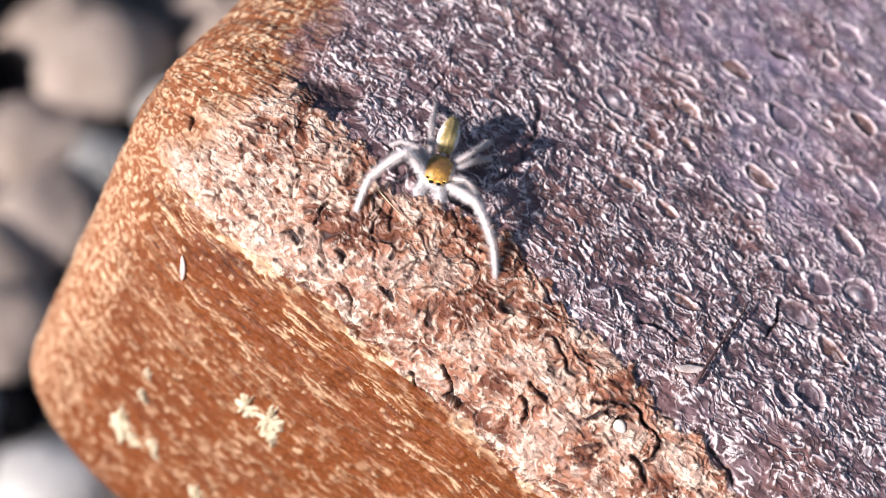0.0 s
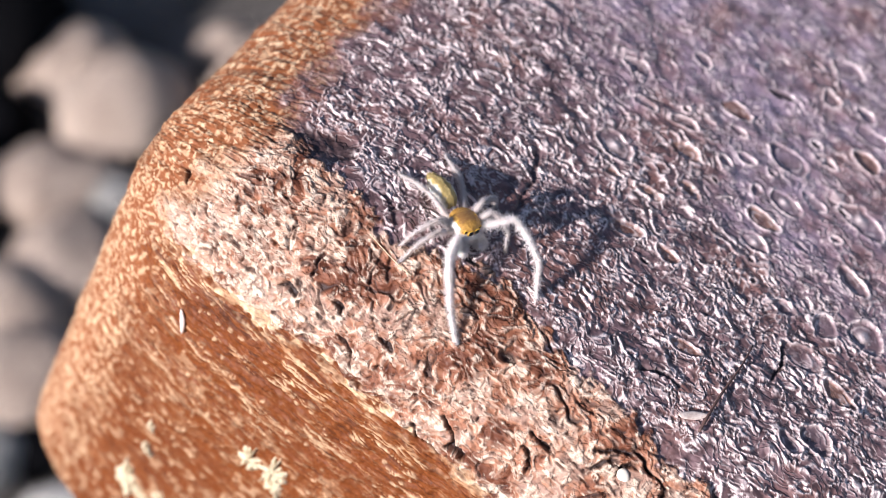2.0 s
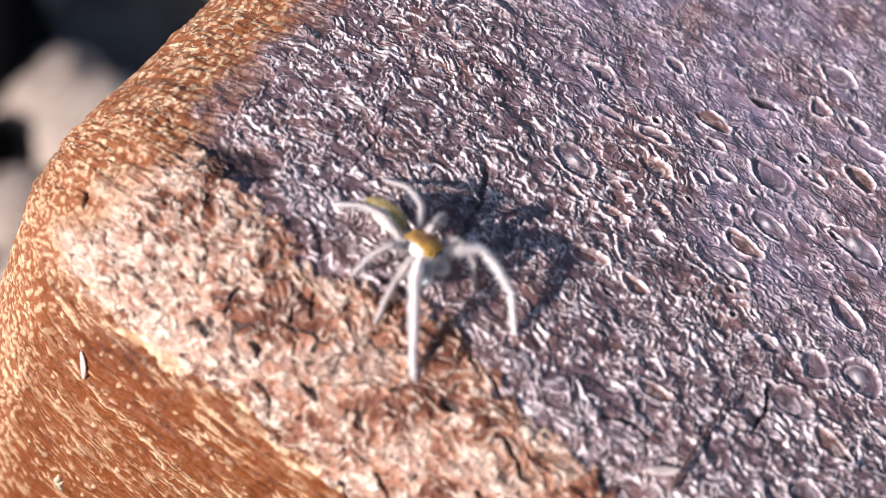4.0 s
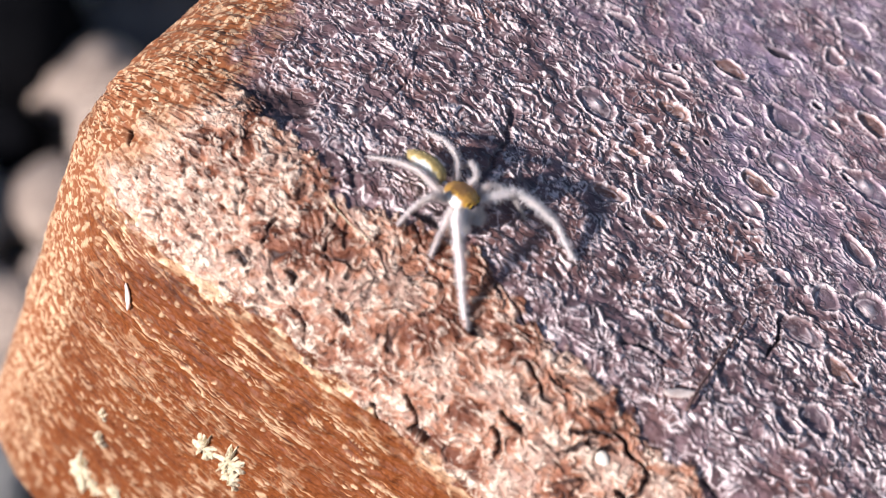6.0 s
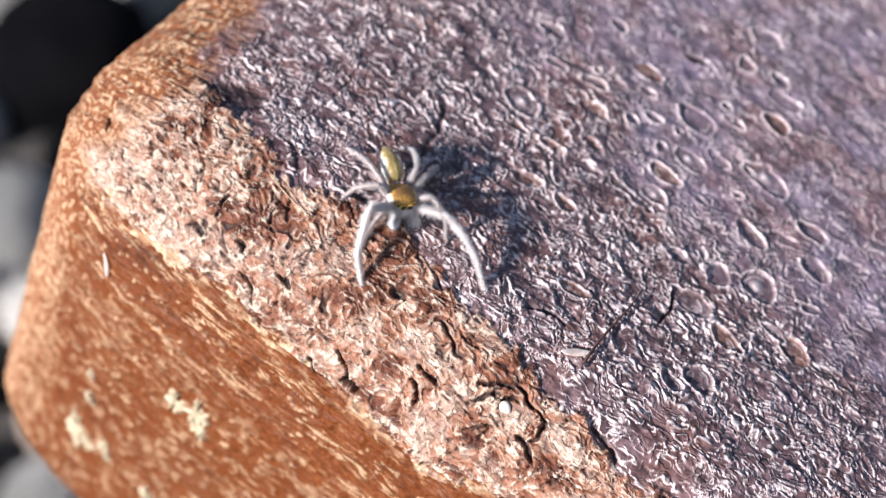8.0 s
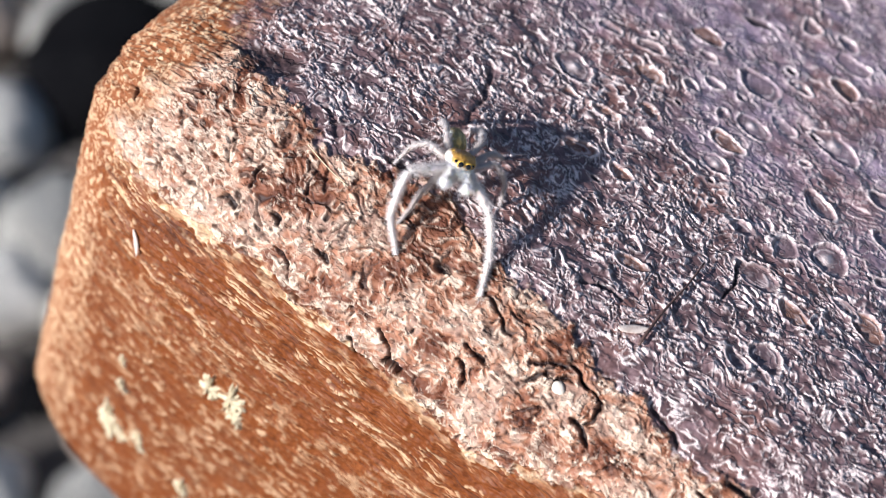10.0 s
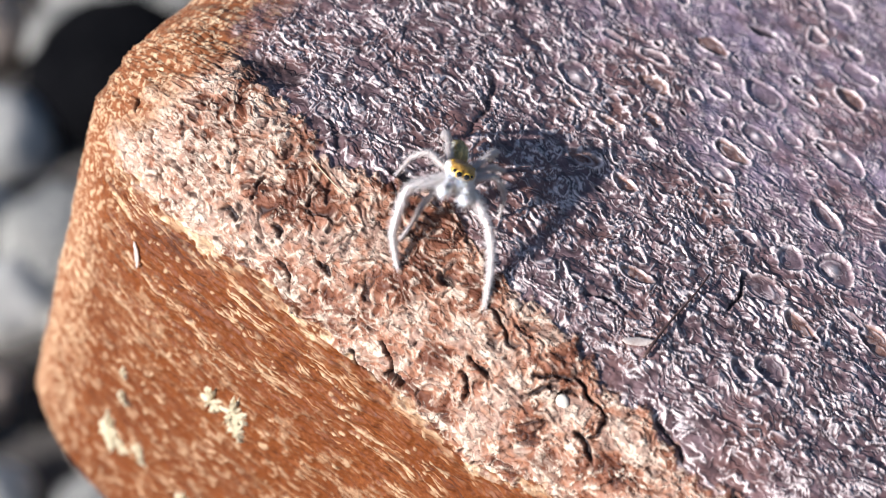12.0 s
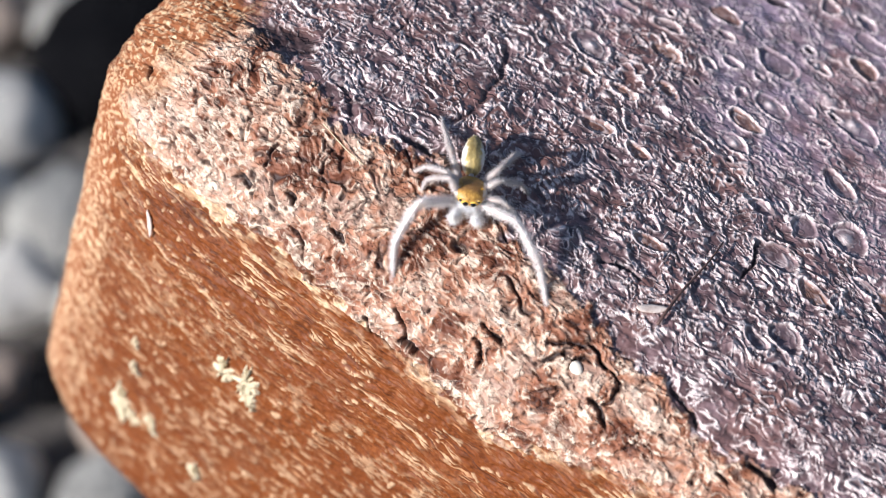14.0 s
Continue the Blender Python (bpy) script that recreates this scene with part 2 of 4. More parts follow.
def cells(x, y, seed, lean=None):
    """The distances to the nearest and the second nearest of scattered points, and a number of the nearest;
    lean: instead of the number, how far along that way the place lies from the nearest point."""
    ix, iy = np.floor(x), np.floor(y)
    first, second, mark = np.full(x.shape, 9.0), np.full(x.shape, 9.0), np.zeros(x.shape)
    for dx in (-1, 0, 1):
        for dy in (-1, 0, 1):
            cx, cy = ix + dx, iy + dy
            ox, oy = x - cx - dice(cx, cy, seed), y - cy - dice(cx, cy, seed + 7)
            far = np.hypot(ox, oy)
            near = far < first
            second = np.where(near, first, np.minimum(second, far))
            if lean:
                turn = 6.283 * dice(cx, cy, seed + 13) * lean[2]
                own = (lean[0] * np.cos(turn) - lean[1] * np.sin(turn)) * ox + (lean[0] * np.sin(turn) + lean[1] * np.cos(turn)) * oy
            else:
                own = dice(cx, cy, seed + 13)
            mark = np.where(near, own, mark)
            first = np.where(near, far, first)
    return first, second, mark


def ridged(x, y, seed, octaves=3, fall=0.5):
    """Noise with sharp crests."""
    total, size = 0, 1.0
    for n in range(octaves):
        total = total + size * (1 - 4 * np.abs(grainy(x * 2**n + 31.7 * n, y * 2**n - 13.3 * n, seed + n))).clip(-1, 1)
        size *= fall
    return total


def step(x, a, b):
    x = np.clip((x - a) / (b - a), 0, 1)
    return x * x * (3 - 2 * x)


# Vessels cut open in the top: x, s, half the length, width to length, and look (0 plain, 1 with a pale core, 2 brown inside, 3 dark).
WIDE_VESSELS = [
    (-0.3, -12.1, 1.5, 0.62, 1), (3.5, -15.1, 1.2, 0.5, 2), (4.8, -20.8, 1.2, 0.5, 2), (9.3, -19.6, 1.55, 0.62, 0), (13.3, -25.8, 1.3, 0.5, 0),
    (13.7, -23.4, 1.2, 0.6, 2), (10.5, -16.3, 1.2, 0.66, 1), (9.6, -14.0, 1.35, 0.42, 2), (15.2, -18.7, 1.6, 0.6, 1), (10.1, -12.0, 1.1, 0.6, 1),
    (16.4, -13.8, 1.4, 0.52, 0), (18.6, -10.6, 1.4, 0.7, 1), (15.8, -6.5, 1.5, 0.5, 0), (18.7, -2.0, 1.2, 0.7, 0), (18.7, -5.7, 1.35, 0.4, 2), (9.6, -30.1, 1.35, 0.6, 0),
]
SLIM_VESSELS = [
    (2.5, -17.1, 1.0, 0.42, 0), (12.2, -27.2, 1.0, 0.5, 0), (3.2, -7.0, 1.05, 0.5, 2), (-0.3, -16.6, 1.0, 0.4, 0), (6.8, -24.4, 1.1, 0.4, 3), (17.4, -0.8, 1.0, 0.5, 0),
    (9.7, -2.1, 1.15, 0.4, 2), (6.0, -7.2, 1.0, 0.45, 2), (-1.9, -19.0, 1.1, 0.5, 0), (21.0, -14.5, 1.2, 0.6, 0), (22.5, -8.0, 1.3, 0.55, 2), (19.5, -17.0, 1.2, 0.55, 0), (1.2, -22.9, 0.8, 0.6, 0),
]
SMALL_VESSELS = [
    (5.7, -19.2, 0.71, 0.45, 0), (11.4, -21.4, 0.81, 0.5, 1), (9.7, -26.7, 0.78, 0.8, 0), (8.5, -15.8, 0.47, 0.9, 0), (12.0, -17.7, 0.95, 0.56, 0), (3.1, -10.5, 0.92, 0.55, 2),
    (5.0, -12.5, 0.88, 0.5, 2), (12.7, -13.9, 0.61, 0.5, 0), (6.0, -16.3, 0.68, 0.6, 0), (6.9, -17.6, 0.68, 0.6, 0), (13.5, -8.9, 0.95, 0.5, 0), (16.1, -9.5, 0.95, 0.85, 0),
    (0.7, -10.1, 0.85, 0.42, 2), (20.8, -8.3, 0.88, 0.4, 0), (7.6, -28.8, 0.64, 0.6, 0), (22.0, -11.5, 0.7, 0.6, 0),
]
PIN_HOLES = [
    (2.1, -18.2, 0.40, 0.8, 3), (10.4, -22.2, 0.42, 0.8, 3), (10.4, -10.6, 0.26, 0.8, 3), (11.1, -9.4, 0.26, 0.8, 3), (13.9, -18.6, 0.50, 0.5, 3), (8.8, -22.1, 0.35, 0.6, 0),
    (6.0, -14.5, 0.35, 0.6, 3), (8.7, -17.8, 0.40, 0.8, 0), (12.0, -10.2, 0.30, 0.7, 0), (8.1, -25.0, 0.45, 0.6, 1), (5.1, -5.7, 0.40, 0.5, 3), (14.3, -16.0, 0.4, 0.7, 0), (1.7, 4.9, 0.62, 0.7, 3),
]
# Cracks and hollows: x, s, half length, half width, turn in degrees, depth (also sets their painted shade).
CRACKS = [
    (0.2, 11.6, 0.77, 0.12, 52, 0.35), (1.3, 12.0, 1.11, 0.14, 9, 0.4), (1.7, 10.2, 1.06, 0.12, 38, 0.4), (2.7, 11.1, 0.70, 0.30, 2, 0.65), (6.0, 8.9, 0.84, 0.12, 48, 0.35),
    (6.0, 7.7, 0.99, 0.12, 12, 0.35), (9.7, 5.8, 1.21, 0.15, -23, 0.4), (11.1, 5.5, 1.1, 0.15, 16, 0.4), (12.5, 5.9, 1.02, 0.13, 22, 0.35), (13.1, 6.7, 0.68, 0.14, 91, 0.35),
    (9.5, 6.7, 1.0, 0.14, -43, 0.3), (13.2, 7.9, 1.01, 0.17, 34, 0.45), (10.5, 6.3, 0.63, 0.12, -73, 0.3), (10.3, 8.4, 1.03, 0.12, -39, 0.25), (21.6, 5.6, 1.17, 0.20, 2, 0.4), (20.2, 6.9, 0.56, 0.16, 4, 0.35),
]
FURROWS = [
    (-14.0, 0.3, 2.0, 1.1, -20, 0.22), (-8.7, 1.7, 1.48, 0.20, 32, 0.14), (-10.2, 3.0, 1.27, 0.18, 24, 0.11), (-3.7, 1.5, 1.0, 0.25, -3, 0.25), (-6.9, 4.5, 1.3, 0.10, 47, 0.16),
    (-7.6, 8.1, 0.53, 0.16, 21, 0.35), (-10.4, 8.8, 0.55, 0.20, 6, 0.3), (-9.9, 4.3, 0.6, 0.26, 106, 0.2), (-9.8, 6.9, 0.92, 0.10, -110, 0.25), (14.8, -5.2, 1.37, 0.12, 79, 0.25),
    (9.3, 0.6, 1.61, 0.14, -10, 0.2), (16.4, 5.0, 1.34, 0.14, 17, 0.25), (-4.1, 8.2, 0.65, 0.12, 11, 0.3), (-19.8, 7.3, 0.67, 0.14, 37, 0.25), (-6.0, 9.6, 0.78, 0.10, 16, 0.25),
]
SCRATCHES = [
    (-9.8, -4.4, 4.2, 0.09, 88, 0.07), (-3.4, -6.4, 2.4, 0.20, 75, 0.15), (-3.0, -2.9, 2.0, 0.14, 95, 0.10), (3.1, 3.0, 0.69, 0.1, 22, 0.2), (5.6, 5.3, 1.21, 0.14, 31, 0.25),
]
# The crust's upper and lower brinks: x and s.
BRINK_X, BRINK_S = (-24, -16.5, -13.3, -8.5, -7.4, -5.2, -3.1, 0.9, 5.8, 8.9, 11.5, 15.1, 18.9, 20.7, 24, 40), (-2, 0.5, 1.9, 2.6, 3.2, 1.8, 1.5, 2.0, 3.6, 3.3, 4.8, 4.8, 6.1, 5.1, 5.1, 6)
FOOT_X, FOOT_S = (-24, -16.3, -10.2, -7.1, -3.9, 2.3, 8.3, 10.4, 13.2, 15.6, 17.7, 40), (12.6, 12.1, 11.8, 11.1, 11.1, 12.1, 12.5, 12.8, 11.2, 10.3, 9.9, 9.6)


def shingled(phase, drop):
    """Plates that rise slowly and break off steeply: their height, and how near a place is to the broken edge."""
    f = phase - np.floor(phase)
    rise = np.where(f < 1 - drop, f / (1 - drop), (1 - f) / drop)
    return rise, np.exp(-(((f - 1 + 0.6 * drop) / drop) ** 2))


def relief(x, s):
    """The height of the weathered surface and how much of each kind of surface, or of painted light and shade, lies
    there.
    """
    wx, ws = x + 0.9 * cloudy(x * 0.6, s * 0.6, 3, 2, 0.4), s + 0.9 * cloudy(x * 0.6, s * 0.6, 5, 2, 0.4)
    bound = np.interp(x, BRINK_X, BRINK_S) + 0.9 * cloudy(x * 0.5, s * 0.3, 11) + 1.1 * cloudy(x * 1.5, s * 1.5, 12)
    crust = step(s, bound - 0.3, bound + 0.3)
    low = np.interp(x, FOOT_X, FOOT_S) + 0.8 * cloudy(x * 0.4, s * 0.2, 15) + 1.0 * cloudy(x * 1.2, s * 2.0, 16)
    flank = step(s, low - 0.6, low + 0.4)
    tip = -x + 0.24 * np.clip(6.0 - s, -4.0, 5.0)
    ends = step(tip, 16.6, 20.4)
    ends = np.clip(ends + 1.2 * cloudy(x * 0.5, s * 0.5, 18) * ends * (1 - ends) * 4, 0, 1)
    flank = np.maximum(flank, ends)
    smooth = step(-s + 0.35 * x + 6 * cloudy(x * 0.25, s * 0.25, 19, 3), 12.0, 22.0)  # the far part of the top is worn smooth and takes the painted sky sheen
    warp, warp2 = cloudy(x * 0.8, s * 0.8, 21, 2, 0.35), cloudy(x * 0.8, s * 0.8, 23, 2, 0.35)
    ripple = cloudy(x * 1.2, s * 2.0, 47, 3)
    gap, gap2 = cloudy(x * 1.1, s * 1.6, 41, 3), cloudy(x * 1.0, s * 1.0, 43)
    # the top: lapped scales with broken, curled, bleached edges, painted paler as if sunlit
    scale1, edge1 = shingled(0.55 * ws - 0.12 * wx + 2.1 * cloudy(wx * 0.85 + 0.4 * warp2, ws * 1.0 + 0.4 * warp, 31, 3, 0.52), 0.14)
    scale2, edge2 = shingled(0.8 * ws - 0.35 * wx + 2.0 * cloudy(wx * 1.5 + 0.5 * warp, ws * 1.9 + 0.5 * warp2, 35, 3, 0.5), 0.19)
    keep1, keep2 = step(gap, -0.18, 0.12), step(gap2, -0.15, 0.15)
    calm = 1 - 0.45 * smooth
    curl = np.maximum(edge1 * keep1, 0.8 * edge2 * keep2)
    height_top = calm * (0.115 * scale1 * (0.35 + 0.65 * keep1) + 0.055 * scale2 * (0.3 + 0.7 * keep2) + 0.032 * curl) + 0.09 * ripple * (1 - 0.5 * smooth) + 0.18 * cloudy(x * 0.45, s * 0.6, 53, 2)
    rims = curl * (1 - 0.40 * smooth)
    # the crust: torn flakes, swirling fibres and dark gaps
    fx, fs = x + 1.0 * cloudy(x * 0.6, s * 0.7, 62, 3, 0.4), s + 1.1 * cloudy(x * 0.6, s * 0.7, 64, 3, 0.4)
    swirl = cloudy(fx * 1.9, fs * 3.6, 66, 3, 0.6)
    tear = cloudy(fx * 3.0 + 0.4 * fs, fs * 1.9, 68, 3, 0.55)
    plate, brim = shingled(0.55 * fs + 0.15 * fx + 1.9 * cloudy(fx * 0.6, fs * 0.8, 61, 3, 0.45), 0.10)
    flake, brim2 = shingled(1.2 * fs - 0.3 * fx + 2.0 * cloudy(fx * 1.1, fs * 1.3, 67, 3, 0.45), 0.16)
    part_up, part_up2 = cloudy(x * 0.7, s * 0.9, 71, 3), cloudy(x * 1.0, s * 1.3, 72, 3)
    split1 = grainy(fx * 0.62 + 7, fs * 1.15, 73) + 0.35 * grainy(fx * 1.5, fs * 2.4, 74)
    split2 = grainy(fx * 1.25 - 5, fs * 1.9, 75) + 0.35 * grainy(fx * 2.6, fs * 3.8, 76)
    seam = np.exp(-((split1 / 0.040) ** 2)) * step(part_up, -0.02, 0.10)
    seam2 = np.exp(-((split2 / 0.055) ** 2)) * step(part_up2, 0.02, 0.14)
    tint = cloudy(x * 0.5, s * 0.6, 77, 4, 0.6)
    # pale fibres towards the rounded end, plus the sheen there painted as pale colour
    pale_sheen = step(-x + 2.5 * cloudy(x * 0.4, s * 0.4, 78), 6.5, 12.0) * step(s, 1.5, 7.0)
    height_crust = 0.15 + 0.13 * plate + 0.075 * flake + 0.10 * swirl + 0.07 * tear + 0.22 * cloudy(x * 0.6, s * 0.7, 79, 3) - 0.20 * seam - 0.11 * seam2
    # the side: long fibres, worn smooth further down
    slant = s - 0.04 * x + 0.9 * cloudy(x * 0.22, s * 0.25, 81)
    fibre = cloudy(x * 0.40, slant * 4.0, 83, 3, 0.6)
    thread = ridged(x * 0.30 + 9, slant * 4.6, 85, 2, 0.6)
    lump = cloudy(x * 1.4, s * 1.8, 101, 4, 0.55)
    speck1, _, lot = cells(wx * 1.0 + s * 0.1, ws * 1.6, 89)
    e1, _, lot2 = cells(wx * 2.3 + 0.3 * warp, ws * 1.35 + 0.5 * x, 97)
    near_edge = 1 - step(s + 4 * cloudy(x * 0.3, s * 0.3, 105), 15.0, 26.0)
    height_side = (1 - 0.7 * ends) * (0.05 + 0.12 * near_edge) * (fibre + 0.5 * thread) + 0.13 * lump + 0.20 * cloudy(x * 0.4, s * 0.5, 103)
    dots = step(lot2, 0.22, 0.4) * (1 - step(e1, 0.24, 0.42)) * step(tip, 15.0, 18.5)
    patchy = step(cloudy(x * 0.30, s * 0.7, 109, 3), -0.02, 0.28)
    # glints along the fibres, painted as pale colour
    glint_streaks = step(thread + 0.8 * fibre, 0.72, 1.1) * patchy * (1 - ends)
    scabs = step(lump + 0.4 * fibre, 0.20, 0.38) * (1 - near_edge)
    bits = step(lot, 0.86, 0.9) * (1 - step(speck1, 0.14, 0.24)) * step(s, 8.0, 16.0) * (1 - ends)
    grooves = step(-thread - 0.8 * fibre, 0.35, 0.9) * near_edge * (1 - ends)
    brink = np.exp(-(((s - low + 0.5) / 1.1) ** 2)) * step(cloudy(x * 1.1, s * 1.8, 112, 3), -0.05, 0.15) * (1 - ends) * (0.35 + 0.65 * np.exp(-(((x + 8.5) / 8.0) ** 4)) + 0.6 * np.exp(-(((x - 9.0) / 4.0) ** 4))).clip(0, 1)
    height_side = height_side + 0.03 * dots + 0.08 * bits
    pale = np.clip(0.5 * dots + glint_streaks * (0.12 + 0.6 * near_edge) + 0.5 * bits + 0.32 * scabs, 0, 1) * flank
    height = height_top * (1 - crust) + height_crust * crust
    height = height * (1 - flank) + height_side * flank
    rims = rims * (1 - crust) * (1 - flank)
    shreds = step(0.9 * swirl + 0.9 * tear + 0.40 * tint + 0.48 * pale_sheen + 0.25 * brim, 0.06, 0.28)
    pale = np.clip(pale + np.maximum(0.85 * shreds, 0.8 * np.maximum(brim * step(-part_up, -0.1, 0.1), 0.8 * brim2 * step(-part_up2, -0.05, 0.15))) * crust * (1 - flank) + 0.95 * brink, 0, 1)
    # seams and fibre grooves get their shade as dark colour
    deep_shade = np.maximum(0.85 * seam, 0.7 * seam2) * crust * (1 - flank) + 0.45 * grooves * flank
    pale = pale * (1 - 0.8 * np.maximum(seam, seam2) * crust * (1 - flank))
    # open vessels: ringed hollows with thin bleached rims, their glint painted in
    pore, tan = np.zeros_like(x), np.zeros_like(x)
    for vx, vs, half, slim, kind in WIDE_VESSELS + SLIM_VESSELS + SMALL_VESSELS + PIN_HOLES:
        near = (np.abs(x - vx) < 2 * half + 0.5) & (np.abs(s - vs) < 2 * half + 0.5)
        px, ps = x[near] - vx + 0.25 * warp[near], s[near] - vs + 0.25 * warp2[near]
        lean = 0.22 * math.sin(7.1 * vx + 3.3 * vs)
        px, ps = px * math.cos(lean) + ps * math.sin(lean), ps * math.cos(lean) - px * math.sin(lean)
        turn = np.arctan2(ps / slim, px)
        uneven = 1 + 0.06 * np.sin(2 * turn + 5 * vx) + 0.05 * np.sin(3 * turn + 3 * vs) + 0.18 * ripple[near]
        off = (np.hypot(px / half, ps / (slim * half)) / uneven - 1) * half * math.sqrt(slim)
        broken = 0.30 + 0.70 * step(gap2[near], -0.25, 0.08)
        lip = np.exp(-((off / 0.085) ** 2)) * broken
        ring = np.exp(-(((off + 0.30 * half) / 0.07) ** 2)) * step(gap[near], -0.10, 0.12) * (half > 0.8) * (kind != 3)
        inner = 1 - step(off, -0.20, -0.02)
        core = np.exp(-((np.hypot(px + 0.12, ps) / (0.24 * half)) ** 2)) * (kind == 1)
        height[near] = height[near] * (1 - 0.75 * inner) + 0.07 * lip + 0.035 * ring - (0.20 if kind == 3 else 0.07) * inner + 0.13 * core
        rims[near] = np.maximum(rims[near] * (1 - 0.75 * inner), np.maximum(np.maximum(0.95 * lip, 0.6 * ring), core))
        pore[near] = np.maximum(pore[near], inner)
        tan[near] = np.maximum(tan[near], inner * (kind == 2))
        deep_shade[near] = np.maximum(deep_shade[near], 0.75 * inner * (kind == 3))
    for cx, cs, half, wide, turn, depth in CRACKS + FURROWS + SCRATCHES:
        near = (np.abs(x - cx) < 2.2 * half) & (np.abs(s - cs) < 2.2 * half)
        px, ps = x[near] - cx, s[near] - cs
        c, sn = math.cos(radians(turn)), math.sin(radians(turn))
        al, ac = c * px + sn * ps, c * ps - sn * px + 0.25 * ripple[near] + 0.10 * half * np.cos(2.2 * (c * px + sn * ps) / half)
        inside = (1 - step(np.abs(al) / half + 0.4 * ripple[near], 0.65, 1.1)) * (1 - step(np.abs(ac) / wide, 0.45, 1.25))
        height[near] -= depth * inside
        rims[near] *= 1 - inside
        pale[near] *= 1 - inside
        # the deeper the crack, the darker its painted shade
        deep_shade[near] = np.maximum(deep_shade[near], 0.95 * inside * min(1, depth / 0.3))
    return height, dict(crust=crust, flank=flank, pale=pale, rim=np.clip(rims, 0, 1), deep_shade=np.clip(deep_shade, 0, 1), pore=pore, tan=tan, ends=ends, worn_sheen=smooth, tint=0.6 * tint + 0.53)


def lines(*stretches):
    """Values from stretch to stretch, each of (start, end, step)."""
    out = []
    for a, b, gap in stretches:
        out.append(np.linspace(a, b, max(2, int(round(abs(b - a) / gap)) + 1))[:-1])
    return np.r_[np.concatenate(out), stretches[-1][1]]


def build_beam():
    xs = lines((620.0, 60.0, 20.0), (60.0, 32.0, 1.0), (32.0, -24.0, FINE), (-24.0, -END_LEN, 0.3))
    ss = lines((BACK - CORE_V, -60.0, 4.0), (-60.0, -44.0, 0.5), (-44.0, EDGE_LEN + 30.0, FINE), (EDGE_LEN + 30.0, EDGE_LEN + 2 * HALF_W + EDGE_LEN, 0.8), (EDGE_LEN * 2 + 2 * HALF_W, EDGE_LEN * 2 + 2 * HALF_W + CORE_V - BACK, 5.0))
    x, s = np.meshgrid(xs, ss, indexing="ij")
    base = beam_surface(x, s)
    du, ds = np.gradient(base, axis=0), np.gradient(base, axis=1)
    out = np.cross(ds, du)
    size = np.linalg.norm(out, axis=-1, keepdims=True)
    out = -out / np.maximum(size, 1e-9)
    out = out * np.where((out * (base - np.array([50.0, -40.0, MID_W]) * (0, 1, 1) - base * (1, 0, 0))).sum(-1, keepdims=True) < 0, -1, 1)
    height, layers = relief(x, s)
    fade = step(s, BACK - CORE_V, -70.0) * (1 - step(s, EDGE_LEN + 2 * HALF_W, EDGE_LEN + 2 * HALF_W + 10)) * (1 - step(-x, END_LEN - 4.0, END_LEN - 0.5)) * (1 - step(x, 40.0, 60.0))
    place = base + out * (height * fade)[..., None]
    n, m = x.shape
    world_mm = (place.reshape(-1, 3)) @ AXES_T * MM
    mid = world_mm.reshape(n, m, 3)[-1].mean(0)
    mid0 = world_mm.reshape(n, m, 3)[0].mean(0)
    verts = np.r_[world_mm, [mid, mid0]]
    i, j = np.meshgrid(np.arange(n - 1), np.arange(m - 1), indexing="ij")
    q = np.stack([i * m + j, i * m + j + 1, (i + 1) * m + j + 1, (i + 1) * m + j], -1).reshape(-1, 4)
    k = np.arange(n - 1)
    back = np.stack([k * m + m - 1, k * m, (k + 1) * m, (k + 1) * m + m - 1], -1)
    q = np.r_[q, back]
    r = np.arange(m)
    cap = np.stack([(n - 1) * m + r, (n - 1) * m + (r + 1) % m, np.full(m, n * m)], -1)
    cap0 = np.stack([(r + 1) % m, r, np.full(m, n * m + 1)], -1)
    tri = np.r_[cap, cap0]
    mid_quad = verts[q[(n // 2) * (m - 1) + m // 2]]
    if np.cross(mid_quad[1] - mid_quad[0], mid_quad[2] - mid_quad[1]) @ (out[n // 2, m // 2] @ AXES_T) < 0:
        q, tri = q[:, ::-1], tri[:, ::-1]
    mesh = bpy.data.meshes.new("beam")
    mesh.vertices.add(len(verts))
    mesh.vertices.foreach_set("co", verts.ravel())
    loops = np.r_[q.ravel(), tri.ravel()]
    mesh.loops.add(len(loops))
    mesh.loops.foreach_set("vertex_index", loops.astype(np.int32))
    mesh.polygons.add(len(q) + len(tri))
    starts = np.r_[np.arange(len(q)) * 4, len(q) * 4 + np.arange(len(tri)) * 3]
    mesh.polygons.foreach_set("loop_start", starts.astype(np.int32))
    mesh.polygons.foreach_set("use_smooth", np.ones(len(starts), bool))
    mesh.update(calc_edges=True)
    for name, values in layers.items():
        layer = mesh.attributes.new(name, "FLOAT", "POINT")
        layer.data.foreach_set("value", np.r_[(values * np.ones_like(x)).ravel(), 0, 0].astype(np.float32))
    layer = mesh.attributes.new("skin", "FLOAT_VECTOR", "POINT")
    layer.data.foreach_set("vector", np.r_[np.stack([x, s, 0 * x], -1).reshape(-1), np.zeros(6)].astype(np.float32))
    mesh.materials.append(WOOD)
    ob = new("wooden_beam", mesh)
    ob.location = (0, 0, HEIGHT * MM)
    return tagged(ob, "weathered reddish-brown wooden beam with a rounded end, pitted top and fibrous side", "wooden beam")


FINE = 0.07
WOOD = wood_material()
beam = build_beam()


